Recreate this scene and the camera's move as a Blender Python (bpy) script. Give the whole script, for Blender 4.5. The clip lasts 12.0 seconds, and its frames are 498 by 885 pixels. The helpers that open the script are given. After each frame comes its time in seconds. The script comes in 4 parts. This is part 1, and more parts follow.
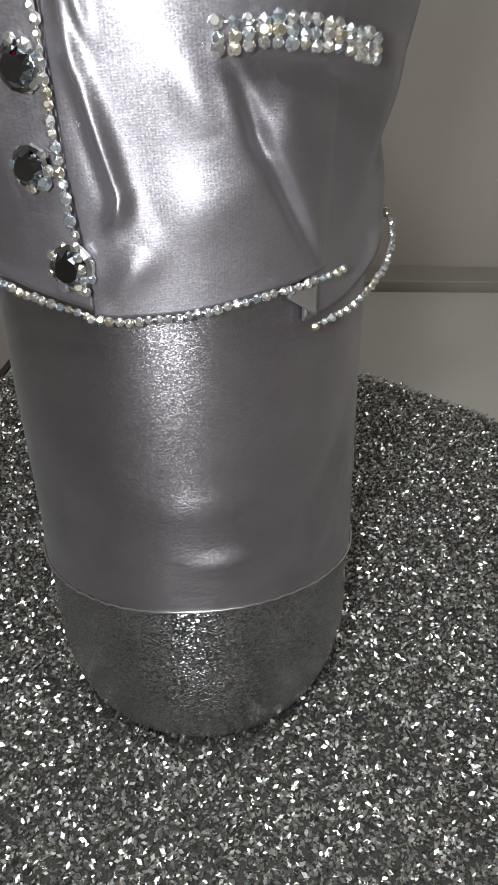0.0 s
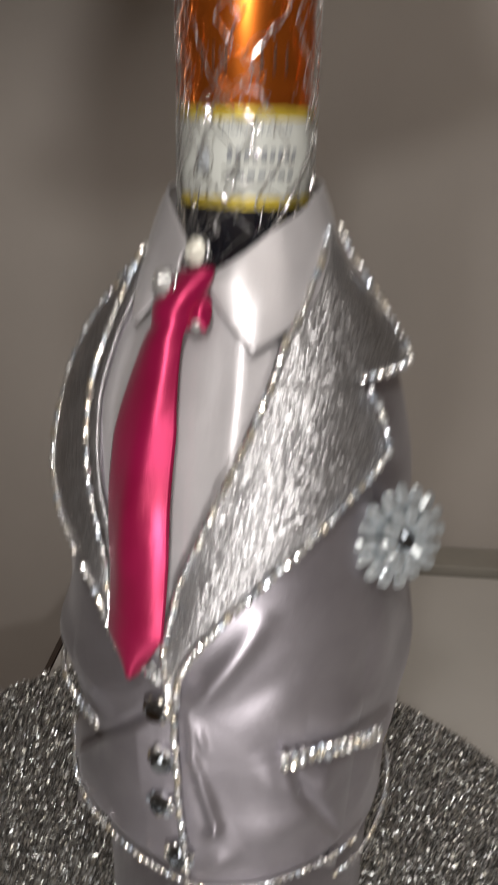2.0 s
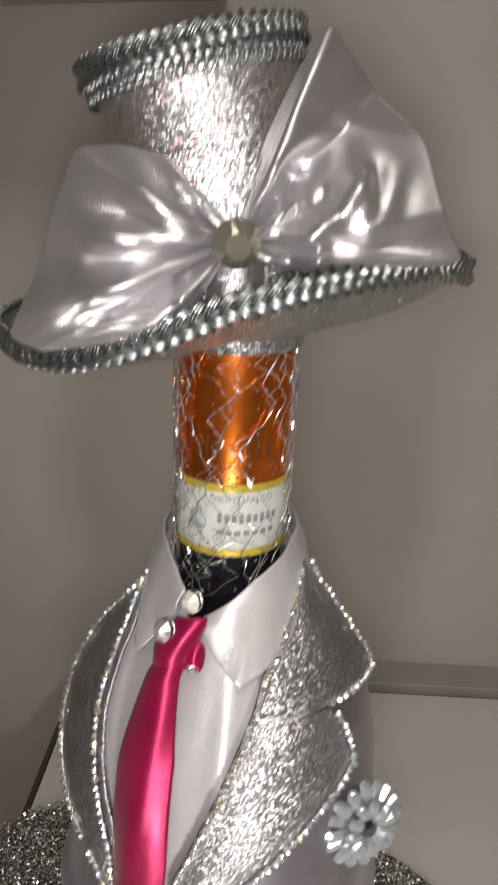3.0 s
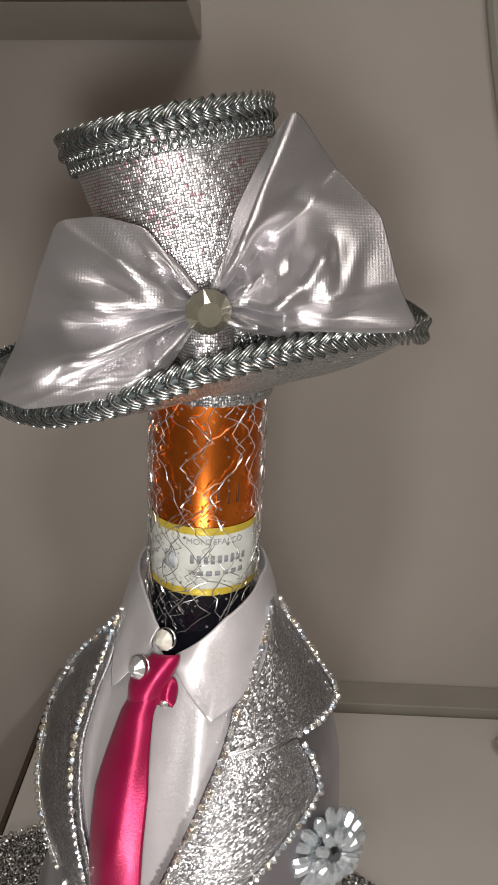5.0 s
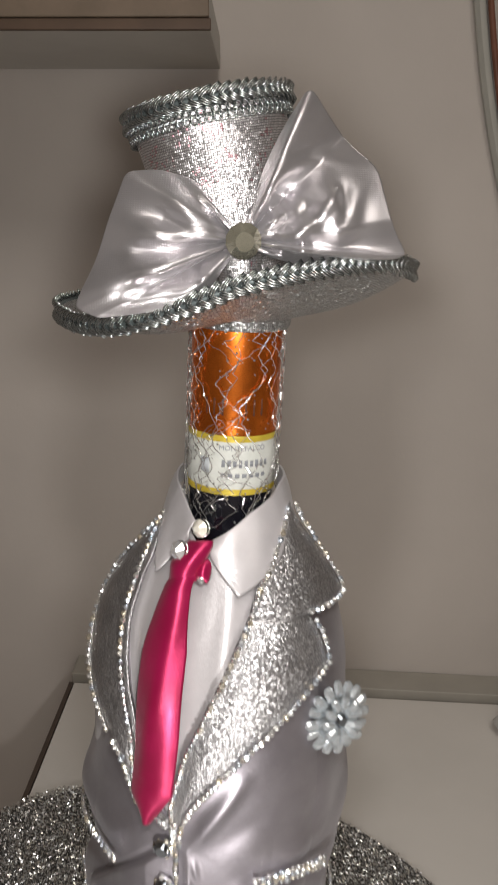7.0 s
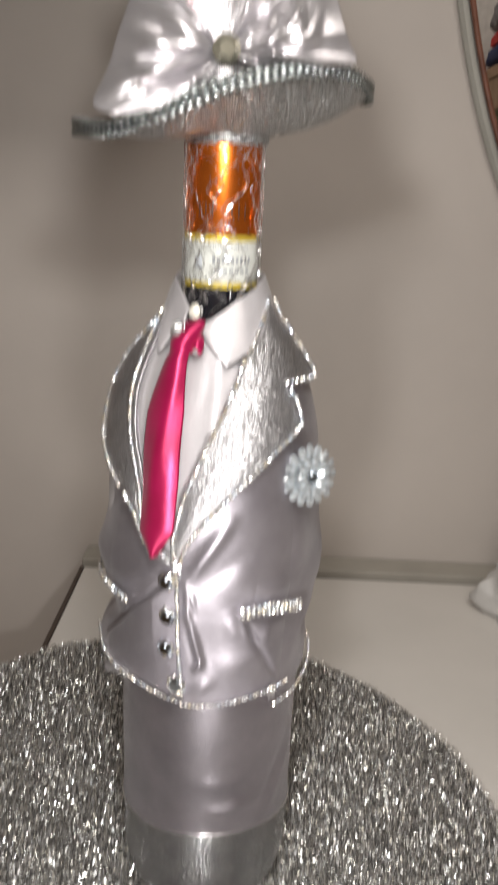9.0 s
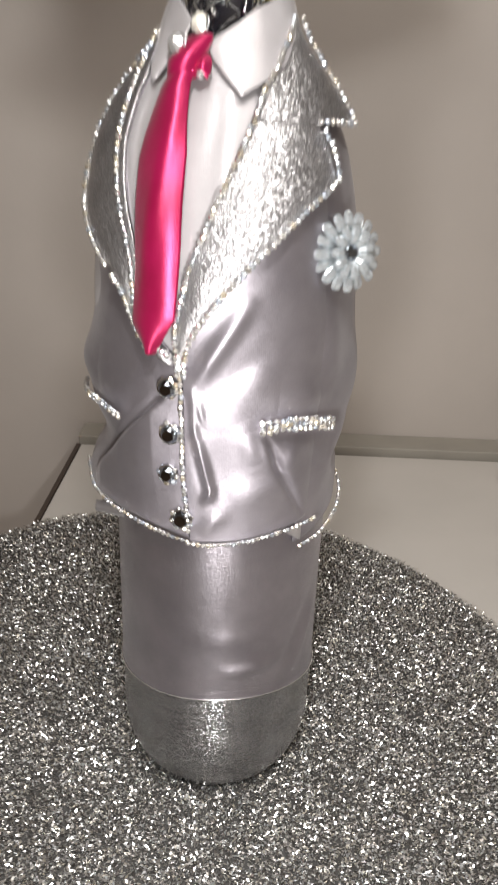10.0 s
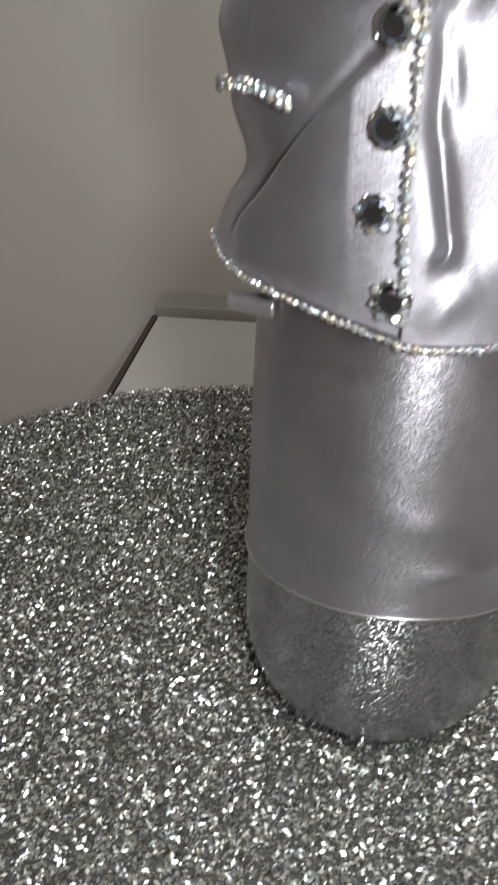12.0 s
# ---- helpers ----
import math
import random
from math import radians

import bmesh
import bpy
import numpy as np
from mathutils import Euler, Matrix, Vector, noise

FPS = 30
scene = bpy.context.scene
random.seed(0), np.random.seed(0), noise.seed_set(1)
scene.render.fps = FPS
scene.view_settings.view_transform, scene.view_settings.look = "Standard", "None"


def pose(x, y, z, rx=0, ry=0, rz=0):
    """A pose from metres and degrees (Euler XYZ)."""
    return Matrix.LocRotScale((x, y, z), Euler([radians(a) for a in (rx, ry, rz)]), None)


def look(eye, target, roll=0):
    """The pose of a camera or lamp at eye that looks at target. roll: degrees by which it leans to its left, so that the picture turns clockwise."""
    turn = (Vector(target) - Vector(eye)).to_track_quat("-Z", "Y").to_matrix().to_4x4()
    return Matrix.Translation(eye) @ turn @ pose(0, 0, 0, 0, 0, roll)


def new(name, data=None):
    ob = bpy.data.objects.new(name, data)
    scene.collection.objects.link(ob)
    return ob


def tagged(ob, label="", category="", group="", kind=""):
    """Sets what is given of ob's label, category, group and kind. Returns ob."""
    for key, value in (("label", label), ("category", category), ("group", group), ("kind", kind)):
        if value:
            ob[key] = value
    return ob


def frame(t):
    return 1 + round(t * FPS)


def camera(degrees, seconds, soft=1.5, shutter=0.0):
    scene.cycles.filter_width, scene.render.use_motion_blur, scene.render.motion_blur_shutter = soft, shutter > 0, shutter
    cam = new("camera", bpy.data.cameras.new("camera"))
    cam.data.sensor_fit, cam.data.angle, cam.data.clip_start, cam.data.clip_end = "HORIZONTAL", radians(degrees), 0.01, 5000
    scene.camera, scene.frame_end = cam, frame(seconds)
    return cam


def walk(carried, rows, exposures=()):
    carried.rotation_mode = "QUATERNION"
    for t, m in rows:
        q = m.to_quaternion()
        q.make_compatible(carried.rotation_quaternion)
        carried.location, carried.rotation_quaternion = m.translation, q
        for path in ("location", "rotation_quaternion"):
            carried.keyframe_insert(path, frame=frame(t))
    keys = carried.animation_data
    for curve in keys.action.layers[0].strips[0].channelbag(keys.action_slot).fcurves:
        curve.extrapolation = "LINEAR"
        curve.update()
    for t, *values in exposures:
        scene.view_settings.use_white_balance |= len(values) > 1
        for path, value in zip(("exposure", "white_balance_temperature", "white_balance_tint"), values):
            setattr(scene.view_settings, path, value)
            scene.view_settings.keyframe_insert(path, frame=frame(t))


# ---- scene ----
cam = camera(35.2, 12.0, 1.6, 0.6)
PATH = [
    (0, (0.021, -0.18, 0.189), (-0.028, 1.532, -0.843), -1.2),
    (0.5, (0.018, -0.184, 0.189), (-0.022, 1.554, -0.799), -0.5),
    (1, (0.002, -0.183, 0.217), (-0.071, 1.583, -0.72), 0.3),
    (1.5, (0.005, -0.193, 0.271), (-0.078, 1.63, -0.547), 0.6),
    (2, (0.006, -0.199, 0.331), (-0.03, 1.646, -0.439), 1.2),
    (2.5, (-0.005, -0.21, 0.382), (0.072, 1.676, -0.279), 2.1),
    (3, (-0.001, -0.202, 0.412), (0.047, 1.678, -0.27), 2.2),
    (3.5, (0.006, -0.21, 0.431), (0.094, 1.681, -0.215), 2.1),
    (3.7, (-0.002, -0.211, 0.427), (0.106, 1.679, -0.219), 3.0),
    (5.3, (-0.001, -0.209, 0.422), (0.116, 1.68, -0.223), 2.9),
    (5.5, (-0.005, -0.208, 0.419), (0.109, 1.679, -0.234), 3.0),
    (6, (-0.005, -0.219, 0.413), (0.09, 1.664, -0.255), 3.2),
    (6.5, (-0.002, -0.238, 0.404), (0.072, 1.654, -0.239), 2.5),
    (7, (-0.008, -0.265, 0.402), (0.092, 1.656, -0.148), 3.0),
    (7.2, (-0.007, -0.277, 0.396), (0.1, 1.639, -0.169), 3.1),
    (8.8, (-0.002, -0.333, 0.366), (0.097, 1.585, -0.194), 2.8),
    (9, (-0.002, -0.339, 0.35), (0.095, 1.562, -0.26), 2.7),
    (9.5, (-0.004, -0.323, 0.315), (0.079, 1.539, -0.41), 2.1),
    (10, (-0.003, -0.292, 0.282), (0.088, 1.539, -0.515), 2.4),
    (10.5, (-0.006, -0.259, 0.258), (0.08, 1.559, -0.569), 3.3),
    (11, (-0.004, -0.232, 0.235), (0.072, 1.579, -0.61), 3.3),
    (11.5, (-0.025, -0.207, 0.213), (-0.023, 1.577, -0.692), 3.0),
    (12, (-0.038, -0.199, 0.194), (-0.075, 1.557, -0.763), 2.3),
]
walk(cam, [(t, look(eye, target, roll)) for t, eye, target, roll in PATH],
     [(0.0, 0.16, 6000, 3), (1.0, 0.02, 6200, 5), (1.5, -0.16, 6400, 9), (2.0, 0.06, 6500, 10), (3.7, 0.30, 6500, 10), (5.3, 0.26, 6500, 10), (7.2, 0.46, 6500, 10),
      (8.8, 0.78, 6450, 10), (9.5, 1.03, 6400, 10), (10.5, 0.90, 6400, 9), (11.0, 0.95, 6400, 8), (11.5, 0.84, 6150, 6), (12.0, 0.80, 6000, 3)])

# fixed lamps for the carried phone light, the low one fill: watts, place, width
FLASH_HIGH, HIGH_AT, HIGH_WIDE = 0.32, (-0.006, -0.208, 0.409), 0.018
FILL_LOW, LOW_AT, LOW_WIDE = 0.25, (-0.008, -0.200, 0.200), 0.020
CEILING_FILL = 8.1

# ---- light ----
world = bpy.data.worlds.new("room_air")
world.use_nodes = True
world.node_tree.nodes["Background"].inputs[0].default_value = (1.0, 0.93, 0.86, 1)
world.node_tree.nodes["Background"].inputs[1].default_value = 0.05
scene.world = world


def lamp(name, kind, energy, m, colour, **more):
    data = bpy.data.lights.new(name, kind)
    data.energy, data.color = energy, colour
    for key, value in more.items():
        if key == "radius":
            data.shadow_soft_size = value
        if key == "size":
            data.size = value
    ob = new(name, data)
    ob.matrix_world = m
    return ob


# phone's light as two steady lamps; the low one added to brighten the jacket
for watts, at, wide in ((FLASH_HIGH, HIGH_AT, HIGH_WIDE), (FILL_LOW, LOW_AT, LOW_WIDE)):
    lamp("phone_light_stand_in", "AREA", watts, look(at, (0.0, 0.05, at[2] - 0.06)), (1.0, 0.965, 0.93), size=wide)
# unseen lamp added under the ceiling behind the camera, to fill the room
lamp("ceiling_fill", "AREA", CEILING_FILL, pose(0.2, -0.85, 1.62, 0, 0, 0), (1.0, 0.93, 0.86), size=0.9)


# ---- materials ----
class Nodes:
    """A small builder for node materials."""

    def __init__(self, name):
        self.mat = bpy.data.materials.new(name)
        self.mat.use_nodes = True
        self.tree = self.mat.node_tree
        self.bsdf = self.tree.nodes["Principled BSDF"]

    def node(self, kind, ins=None, **props):
        n = self.tree.nodes.new(kind)
        for key, value in props.items():
            if key == "op":
                n.operation = value
            elif key == "feature":
                n.feature = value
            elif key == "wave":
                n.wave_type, n.bands_direction = "BANDS", value
            elif key == "blend":
                n.data_type, n.blend_type = "RGBA", value
        for key, value in (ins or {}).items():
            self.put(n.inputs[key], value)
        return n

    def put(self, socket, value):
        if isinstance(value, bpy.types.NodeSocket):
            self.tree.links.new(value, socket)
        else:
            socket.default_value = value

    def set(self, **ins):
        names = {"color": "Base Color", "metal": "Metallic", "rough": "Roughness", "normal": "Normal", "aniso": "Anisotropic",
                 "glass": "Transmission Weight", "ior": "IOR", "coat": "Coat Weight", "sheen": "Sheen Weight", "spec": "Specular IOR Level",
                 "alpha": "Alpha", "tangent": "Tangent", "turn": "Anisotropic Rotation", "glow": "Emission Color", "power": "Emission Strength", "sub": "Subsurface Weight", "coat_rough": "Coat Roughness"}
        for key, value in ins.items():
            self.put(self.bsdf.inputs[names[key]], value)
        return self.mat

    def coords(self, scale=(1, 1, 1)):
        tc = self.node("ShaderNodeTexCoord")
        mp = self.node("ShaderNodeMapping", {"Vector": tc.outputs["Object"], "Scale": scale})
        return mp.outputs["Vector"]

    def cloth(self, scale=(1, 1, 1)):
        tc = self.node("ShaderNodeTexCoord")
        mp = self.node("ShaderNodeMapping", {"Vector": tc.outputs["UV"], "Scale": scale})
        return mp.outputs["Vector"]

    def grain(self):
        n = self.node("ShaderNodeTangent")
        n.direction_type = "UV_MAP"
        return n.outputs["Tangent"]

    def noise(self, vec, scale, detail=3.0, rough=0.55):
        n = self.node("ShaderNodeTexNoise", {"Vector": vec, "Scale": scale, "Detail": detail, "Roughness": rough})
        return n.outputs["Fac"]

    def ramp(self, fac, stops):
        n = self.node("ShaderNodeValToRGB", {"Fac": fac})
        els = n.color_ramp.elements
        while len(els) < len(stops):
            els.new(0.5)
        for el, (at, col) in zip(els, stops):
            el.position, el.color = at, (*col, 1)
        return n.outputs["Color"]

    def bump(self, height, strength, distance, normal=None):
        ins = {"Height": height, "Strength": strength, "Distance": distance}
        if normal is not None:
            ins["Normal"] = normal
        return self.node("ShaderNodeBump", ins).outputs["Normal"]

    def mix(self, fac, a, b, blend="MIX"):
        n = self.node("ShaderNodeMix", {0: fac}, blend=blend)
        self.put(n.inputs[6], a)
        self.put(n.inputs[7], b)
        return n.outputs[2]


def paint(name, low, high, scale, rough=0.6, relief=0.0, grain=600.0, **more):
    m = Nodes(name)
    v = m.coords()
    col = m.ramp(m.noise(v, scale, 5.0), [(0.3, low), (0.7, high)])
    ins = dict(color=col, rough=rough, **more)
    if relief:
        ins["normal"] = m.bump(m.noise(v, grain, 4.0), relief, 0.002)
    return m.set(**ins)


def satin(name, low, high, metal, rough, weave=0.10, pitch=700.0, aniso=0.8, dotted=False, streaks=0.0, fine=3000.0):
    """Silky woven cloth with a fine cross weave, or with a dotted twill, and short dashes of brighter thread."""
    m = Nodes(name)
    v = m.coords()
    c = m.coords() if dotted else m.cloth()
    w1 = m.node("ShaderNodeTexWave", {"Vector": c, "Scale": pitch, "Distortion": 0.5, "Detail": 1.0}, wave="Z" if dotted else "Y").outputs["Fac"]
    w2 = m.node("ShaderNodeTexWave", {"Vector": c, "Scale": pitch * 0.8, "Distortion": 0.5, "Detail": 1.0}, wave="X").outputs["Fac"]
    h = m.node("ShaderNodeMath", {0: w1, 1: w2}, op="MULTIPLY" if dotted else "ADD").outputs[0]
    col = m.ramp(m.noise(v, 60.0, 4.0), [(0.3, low), (0.7, high)])
    r = m.node("ShaderNodeMapRange", {"Value": m.noise(v, 150.0, 4.0), "To Min": rough - 0.05, "To Max": rough + 0.07}).outputs[0]
    n = m.bump(m.noise(v, 45.0, 3.0), 0.05, 0.004)
    n = m.bump(h, weave, 0.0003, n)
    if streaks:
        cells = m.node("ShaderNodeTexVoronoi", {"Vector": m.cloth((1.0, 1.6, 1)), "Scale": fine}).outputs["Color"]
        off = m.node("ShaderNodeVectorMath", {0: cells, 1: (0.5, 0.5, 0.5)}, op="SUBTRACT").outputs[0]
        off = m.node("ShaderNodeVectorMath", {0: off, 1: streaks if isinstance(streaks, tuple) else (streaks, streaks, streaks)}, op="MULTIPLY").outputs[0]
        n = m.node("ShaderNodeVectorMath", {0: n, 1: off}, op="ADD").outputs[0]
        n = m.node("ShaderNodeVectorMath", {0: n}, op="NORMALIZE").outputs[0]
    return m.set(color=col, metal=metal, rough=r, normal=n, aniso=aniso, tangent=m.grain(), turn=0.25, sheen=0.1)


def knit(name, low, high, wide, tall, amount, rough, dome=0.5, randomness=0.4, metal=0.9, tint=None, gap_shade=0.3):
    """Metallic knit: rows of small domed stitches, each turned a little its own way, with shade painted dark into the
    gaps between them.
    """
    m = Nodes(name)
    v = m.cloth((1.0 / wide, 1.0 / tall, 1))
    sway = m.node("ShaderNodeVectorMath", {0: m.node("ShaderNodeTexNoise", {"Vector": v, "Scale": 0.35, "Detail": 2.0}).outputs["Color"], 1: (0.5, 0.4, 0.0)}, op="MULTIPLY").outputs[0]
    v = m.node("ShaderNodeVectorMath", {0: v, 1: sway}, op="ADD").outputs[0]
    cell = m.node("ShaderNodeTexVoronoi", {"Vector": v, "Scale": 1.0, "Randomness": randomness})
    gap = m.node("ShaderNodeTexVoronoi", {"Vector": v, "Scale": 1.0, "Randomness": randomness}, feature="DISTANCE_TO_EDGE").outputs["Distance"]
    edge = m.node("ShaderNodeMapRange", {"Value": gap, "From Min": 0.02, "From Max": 0.24}).outputs[0]
    tone = m.ramp(m.noise(m.coords(), 90.0, 4.0), [(0.3, low), (0.7, high)])
    # pink glints painted as the colour of scattered stitches
    if tint:
        pick = m.node("ShaderNodeSeparateColor", {"Color": cell.outputs["Color"]})
        near = m.noise(m.coords(), 160.0, 2.0)
        both = m.node("ShaderNodeMath", {0: pick.outputs["Red"], 1: near}, op="MULTIPLY").outputs[0]
        tone = m.mix(m.node("ShaderNodeMapRange", {"Value": both, "From Min": 0.50, "From Max": 0.54}).outputs[0], tone, (*tint, 1))
    deep = m.mix(1.0, tone, (gap_shade, gap_shade, gap_shade, 1), "MULTIPLY")
    col = m.mix(edge, deep, tone)
    n = m.bump(edge, dome, min(wide, tall) * 0.35)
    off = m.node("ShaderNodeVectorMath", {0: cell.outputs["Color"], 1: (0.5, 0.5, 0.5)}, op="SUBTRACT").outputs[0]
    off = m.node("ShaderNodeVectorMath", {0: off, 1: amount if isinstance(amount, tuple) else (amount, amount, amount)}, op="MULTIPLY").outputs[0]
    n = m.node("ShaderNodeVectorMath", {0: n, 1: off}, op="ADD").outputs[0]
    n = m.node("ShaderNodeVectorMath", {0: n}, op="NORMALIZE").outputs[0]
    return m.set(color=col, metal=metal, rough=rough, normal=n)


def plain(name, colour, rough=0.4, metal=0.0, **more):
    m = Nodes(name)
    v = m.coords()
    col = m.ramp(m.noise(v, 220.0, 4.0), [(0.3, tuple(c * 0.86 for c in colour)), (0.7, tuple(min(1, c * 1.08) for c in colour))])
    return m.set(color=col, rough=rough, metal=metal, **more)


WALL = paint("wall_paint", (0.545, 0.50, 0.46), (0.595, 0.545, 0.50), 7.0, 0.62, 0.05, 260.0)
CEIL = paint("ceiling_paint", (0.62, 0.60, 0.57), (0.68, 0.66, 0.63), 5.0, 0.8)
FLOOR = paint("floor_boards", (0.16, 0.10, 0.06), (0.26, 0.17, 0.10), 3.0, 0.5)
LAMINATE = paint("white_laminate", (0.60, 0.575, 0.535), (0.64, 0.61, 0.57), 12.0, 0.42, 0.02, 900.0)
DARK_BROWN = plain("dark_brown", (0.06, 0.04, 0.03), 0.5)
SHADE_STRIP = paint("grey_shade_strip", (0.33, 0.31, 0.27), (0.38, 0.355, 0.31), 20.0, 0.6)
SHELF = paint("shelf_board", (0.46, 0.44, 0.40), (0.52, 0.50, 0.46), 15.0, 0.55)
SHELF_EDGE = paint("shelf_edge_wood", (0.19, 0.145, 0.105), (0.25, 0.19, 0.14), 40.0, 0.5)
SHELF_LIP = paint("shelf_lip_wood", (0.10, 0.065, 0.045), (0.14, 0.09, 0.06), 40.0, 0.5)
CLOTH = satin("white_wrap", (0.62, 0.61, 0.59), (0.72, 0.71, 0.69), 0.0, 0.4)

SILVER_SATIN = satin("silver_satin", (0.335, 0.312, 0.345), (0.415, 0.388, 0.425), 0.90, 0.47, 0.02, 620.0, 0.45, False, 0.10)
BOW_SATIN = satin("bow_satin", (0.52, 0.50, 0.515), (0.60, 0.58, 0.595), 0.86, 0.31, 0.09, 560.0, 0.3, True, 0.06)
TROUSER_SATIN = satin("trouser_satin", (0.375, 0.350, 0.385), (0.475, 0.446, 0.485), 0.95, 0.36, 0.02, 1100.0, 0.6, False, (0.17, 0.17, 0.66), 5000.0)
SHIRT_SATIN = satin("shirt_satin", (0.44, 0.42, 0.43), (0.52, 0.50, 0.51), 0.35, 0.36, 0.008, 700.0, 0.8, False, 0.08)
TIE_SATIN = satin("tie_satin", (0.27, 0.0036, 0.045), (0.36, 0.006, 0.07), 0.5, 0.36, 0.015, 900.0, 0.8, False, 0.07)
LAPEL_LAME = knit("lapel_lame", (0.54, 0.53, 0.54), (0.68, 0.67, 0.68), 0.00058, 0.00070, 0.60, 0.38, 0.16, 0.8, 0.9, None, 0.45)
CROWN_LAME = knit("crown_lame", (0.84, 0.81, 0.82), (0.95, 0.92, 0.93), 0.00066, 0.00074, 0.42, 0.38, 0.30, 0.25, 0.9, (0.80, 0.48, 0.52), 0.34)
BRIM_LAME = knit("brim_lame", (0.62, 0.63, 0.63), (0.76, 0.77, 0.77), 0.00080, 0.00080, 0.95, 0.34, 0.35, 0.5)
BAND_LAME = knit("band_lame", (0.42, 0.425, 0.43), (0.54, 0.54, 0.55), 0.00046, 0.00032, (0.12, 0.12, 1.9), 0.26, 0.02, 0.5, 0.92, None, 0.7)
BRAID = plain("silver_braid", (0.44, 0.47, 0.465), 0.25, 0.95)
BRAID_CORE = plain("braid_core", (0.10, 0.12, 0.12), 0.5, 0.5)
THREAD = plain("silver_thread", (0.78, 0.77, 0.76), 0.22, 0.9)


def crystal(name, rough, metal):
    """Cut glass; its yellow and blue glints are painted as one tint per stone."""
    m = Nodes(name)
    r = m.node("ShaderNodeObjectInfo").outputs["Random"]
    col = m.ramp(r, [(0.0, (0.90, 0.90, 0.90)), (0.35, (0.96, 0.95, 0.92)), (0.55, (0.95, 0.86, 0.68)), (0.70, (0.74, 0.83, 0.95)), (1.0, (0.93, 0.95, 0.96))])
    return m.set(color=col, rough=rough, metal=metal)


CRYSTAL = crystal("crystal_bead", 0.22, 0.9)
JET = plain("smoky_stone", (0.40, 0.45, 0.51), 0.05, 1.0)
SETTING = plain("stone_setting", (0.80, 0.82, 0.84), 0.14, 1.0)
CLEAR = plain("clear_petal", (0.78, 0.83, 0.86), 0.09, 0.40, glass=0.6, ior=1.52)
PALE_STONE = plain("pale_stone", (0.80, 0.78, 0.68), 0.10, 0.25, coat=1.0)
STRASS = plain("cut_crystal", (0.92, 0.93, 0.93), 0.13, 0.8)
OLIVE_GLASS = plain("olive_glass", (0.56, 0.54, 0.43), 0.10, 0.85)
PALE_PRINT = plain("pale_grey_print", (0.40, 0.42, 0.44), 0.5)
DARK_PRINT = plain("dark_brown_print", (0.10, 0.03, 0.01), 0.5)
GLASS = plain("dark_bottle_glass", (0.008, 0.008, 0.012), 0.06, 0.0, coat=1.0)
COPPER = plain("orange_foil", (0.86, 0.22, 0.03), 0.27, 0.95)
PAPER = paint("label_paper", (0.48, 0.49, 0.455), (0.58, 0.59, 0.55), 200.0, 0.5)
GOLD = plain("gold_border", (0.58, 0.44, 0.05), 0.4, 0.3)
INK = plain("grey_ink", (0.22, 0.23, 0.25), 0.6)


def glitter(name):
    """Foil flakes of random tone: dark painted for unlit ones, gold and blue for glints."""
    m = Nodes(name)
    g = m.node("ShaderNodeNewGeometry").outputs["Random Per Island"]
    col = m.ramp(g, [(0.0, (0.125, 0.115, 0.105)), (0.28, (0.36, 0.345, 0.325)), (0.38, (0.66, 0.66, 0.66)), (0.52, (0.88, 0.84, 0.74)), (0.7, (0.90, 0.93, 0.96)), (1.0, (0.98, 0.97, 0.94))])
    r = m.node("ShaderNodeMapRange", {"Value": g, "To Min": 0.55, "To Max": 0.24}).outputs[0]
    return m.set(color=col, rough=r, metal=0.95)


NAVY = paint("navy_cloth", (0.012, 0.018, 0.06), (0.02, 0.03, 0.10), 60.0, 0.8)
RED = paint("red_cloth", (0.45, 0.02, 0.02), (0.60, 0.04, 0.03), 60.0, 0.8)
GREY_KNIT = paint("grey_knit", (0.09, 0.08, 0.08), (0.26, 0.24, 0.24), 90.0, 0.9, 0.3, 300.0)
BROWN_BOX = paint("brown_card", (0.28, 0.17, 0.10), (0.36, 0.23, 0.14), 30.0, 0.7)
OLIVE = paint("olive_tray", (0.10, 0.085, 0.035), (0.14, 0.12, 0.05), 30.0, 0.6)
BLACK = paint("black_case", (0.012, 0.011, 0.012), (0.022, 0.02, 0.022), 30.0, 0.5)
MIRROR_GLASS = plain("mirror_glass", (0.90, 0.91, 0.90), 0.01, 1.0)
FRAME_WOOD = paint("frame_wood", (0.13, 0.05, 0.03), (0.22, 0.09, 0.055), 60.0, 0.4)
GREY_GREEN = paint("grey_green_ring", (0.42, 0.415, 0.375), (0.47, 0.465, 0.42), 25.0, 0.35)
FLAKE = glitter("glitter_flake")
MAT_BASE = plain("glitter_cloth", (0.09, 0.088, 0.084), 0.6, 0.2)


# ---- building helpers ----
def link(name, bm, material, parent=None, label="", smooth=True, m=None):
    me = bpy.data.meshes.new(name)
    bmesh.ops.recalc_face_normals(bm, faces=bm.faces)
    bm.to_mesh(me)
    bm.free()
    me.materials.append(material)
    me.polygons.foreach_set("use_smooth", [smooth] * len(me.polygons))
    ob = new(name, me)
    if parent is not None:
        ob.parent = parent
    if m is not None:
        ob.matrix_basis = m
    return tagged(ob, label)


def part(name, bm, material, parent, label="", smooth=True, m=None):
    return link(name, bm, material, parent, label, smooth, m)


def thicken(ob, depth, offset=-1.0):
    mod = ob.modifiers.new("thickness", "SOLIDIFY")
    mod.thickness, mod.offset = depth, offset
    return ob


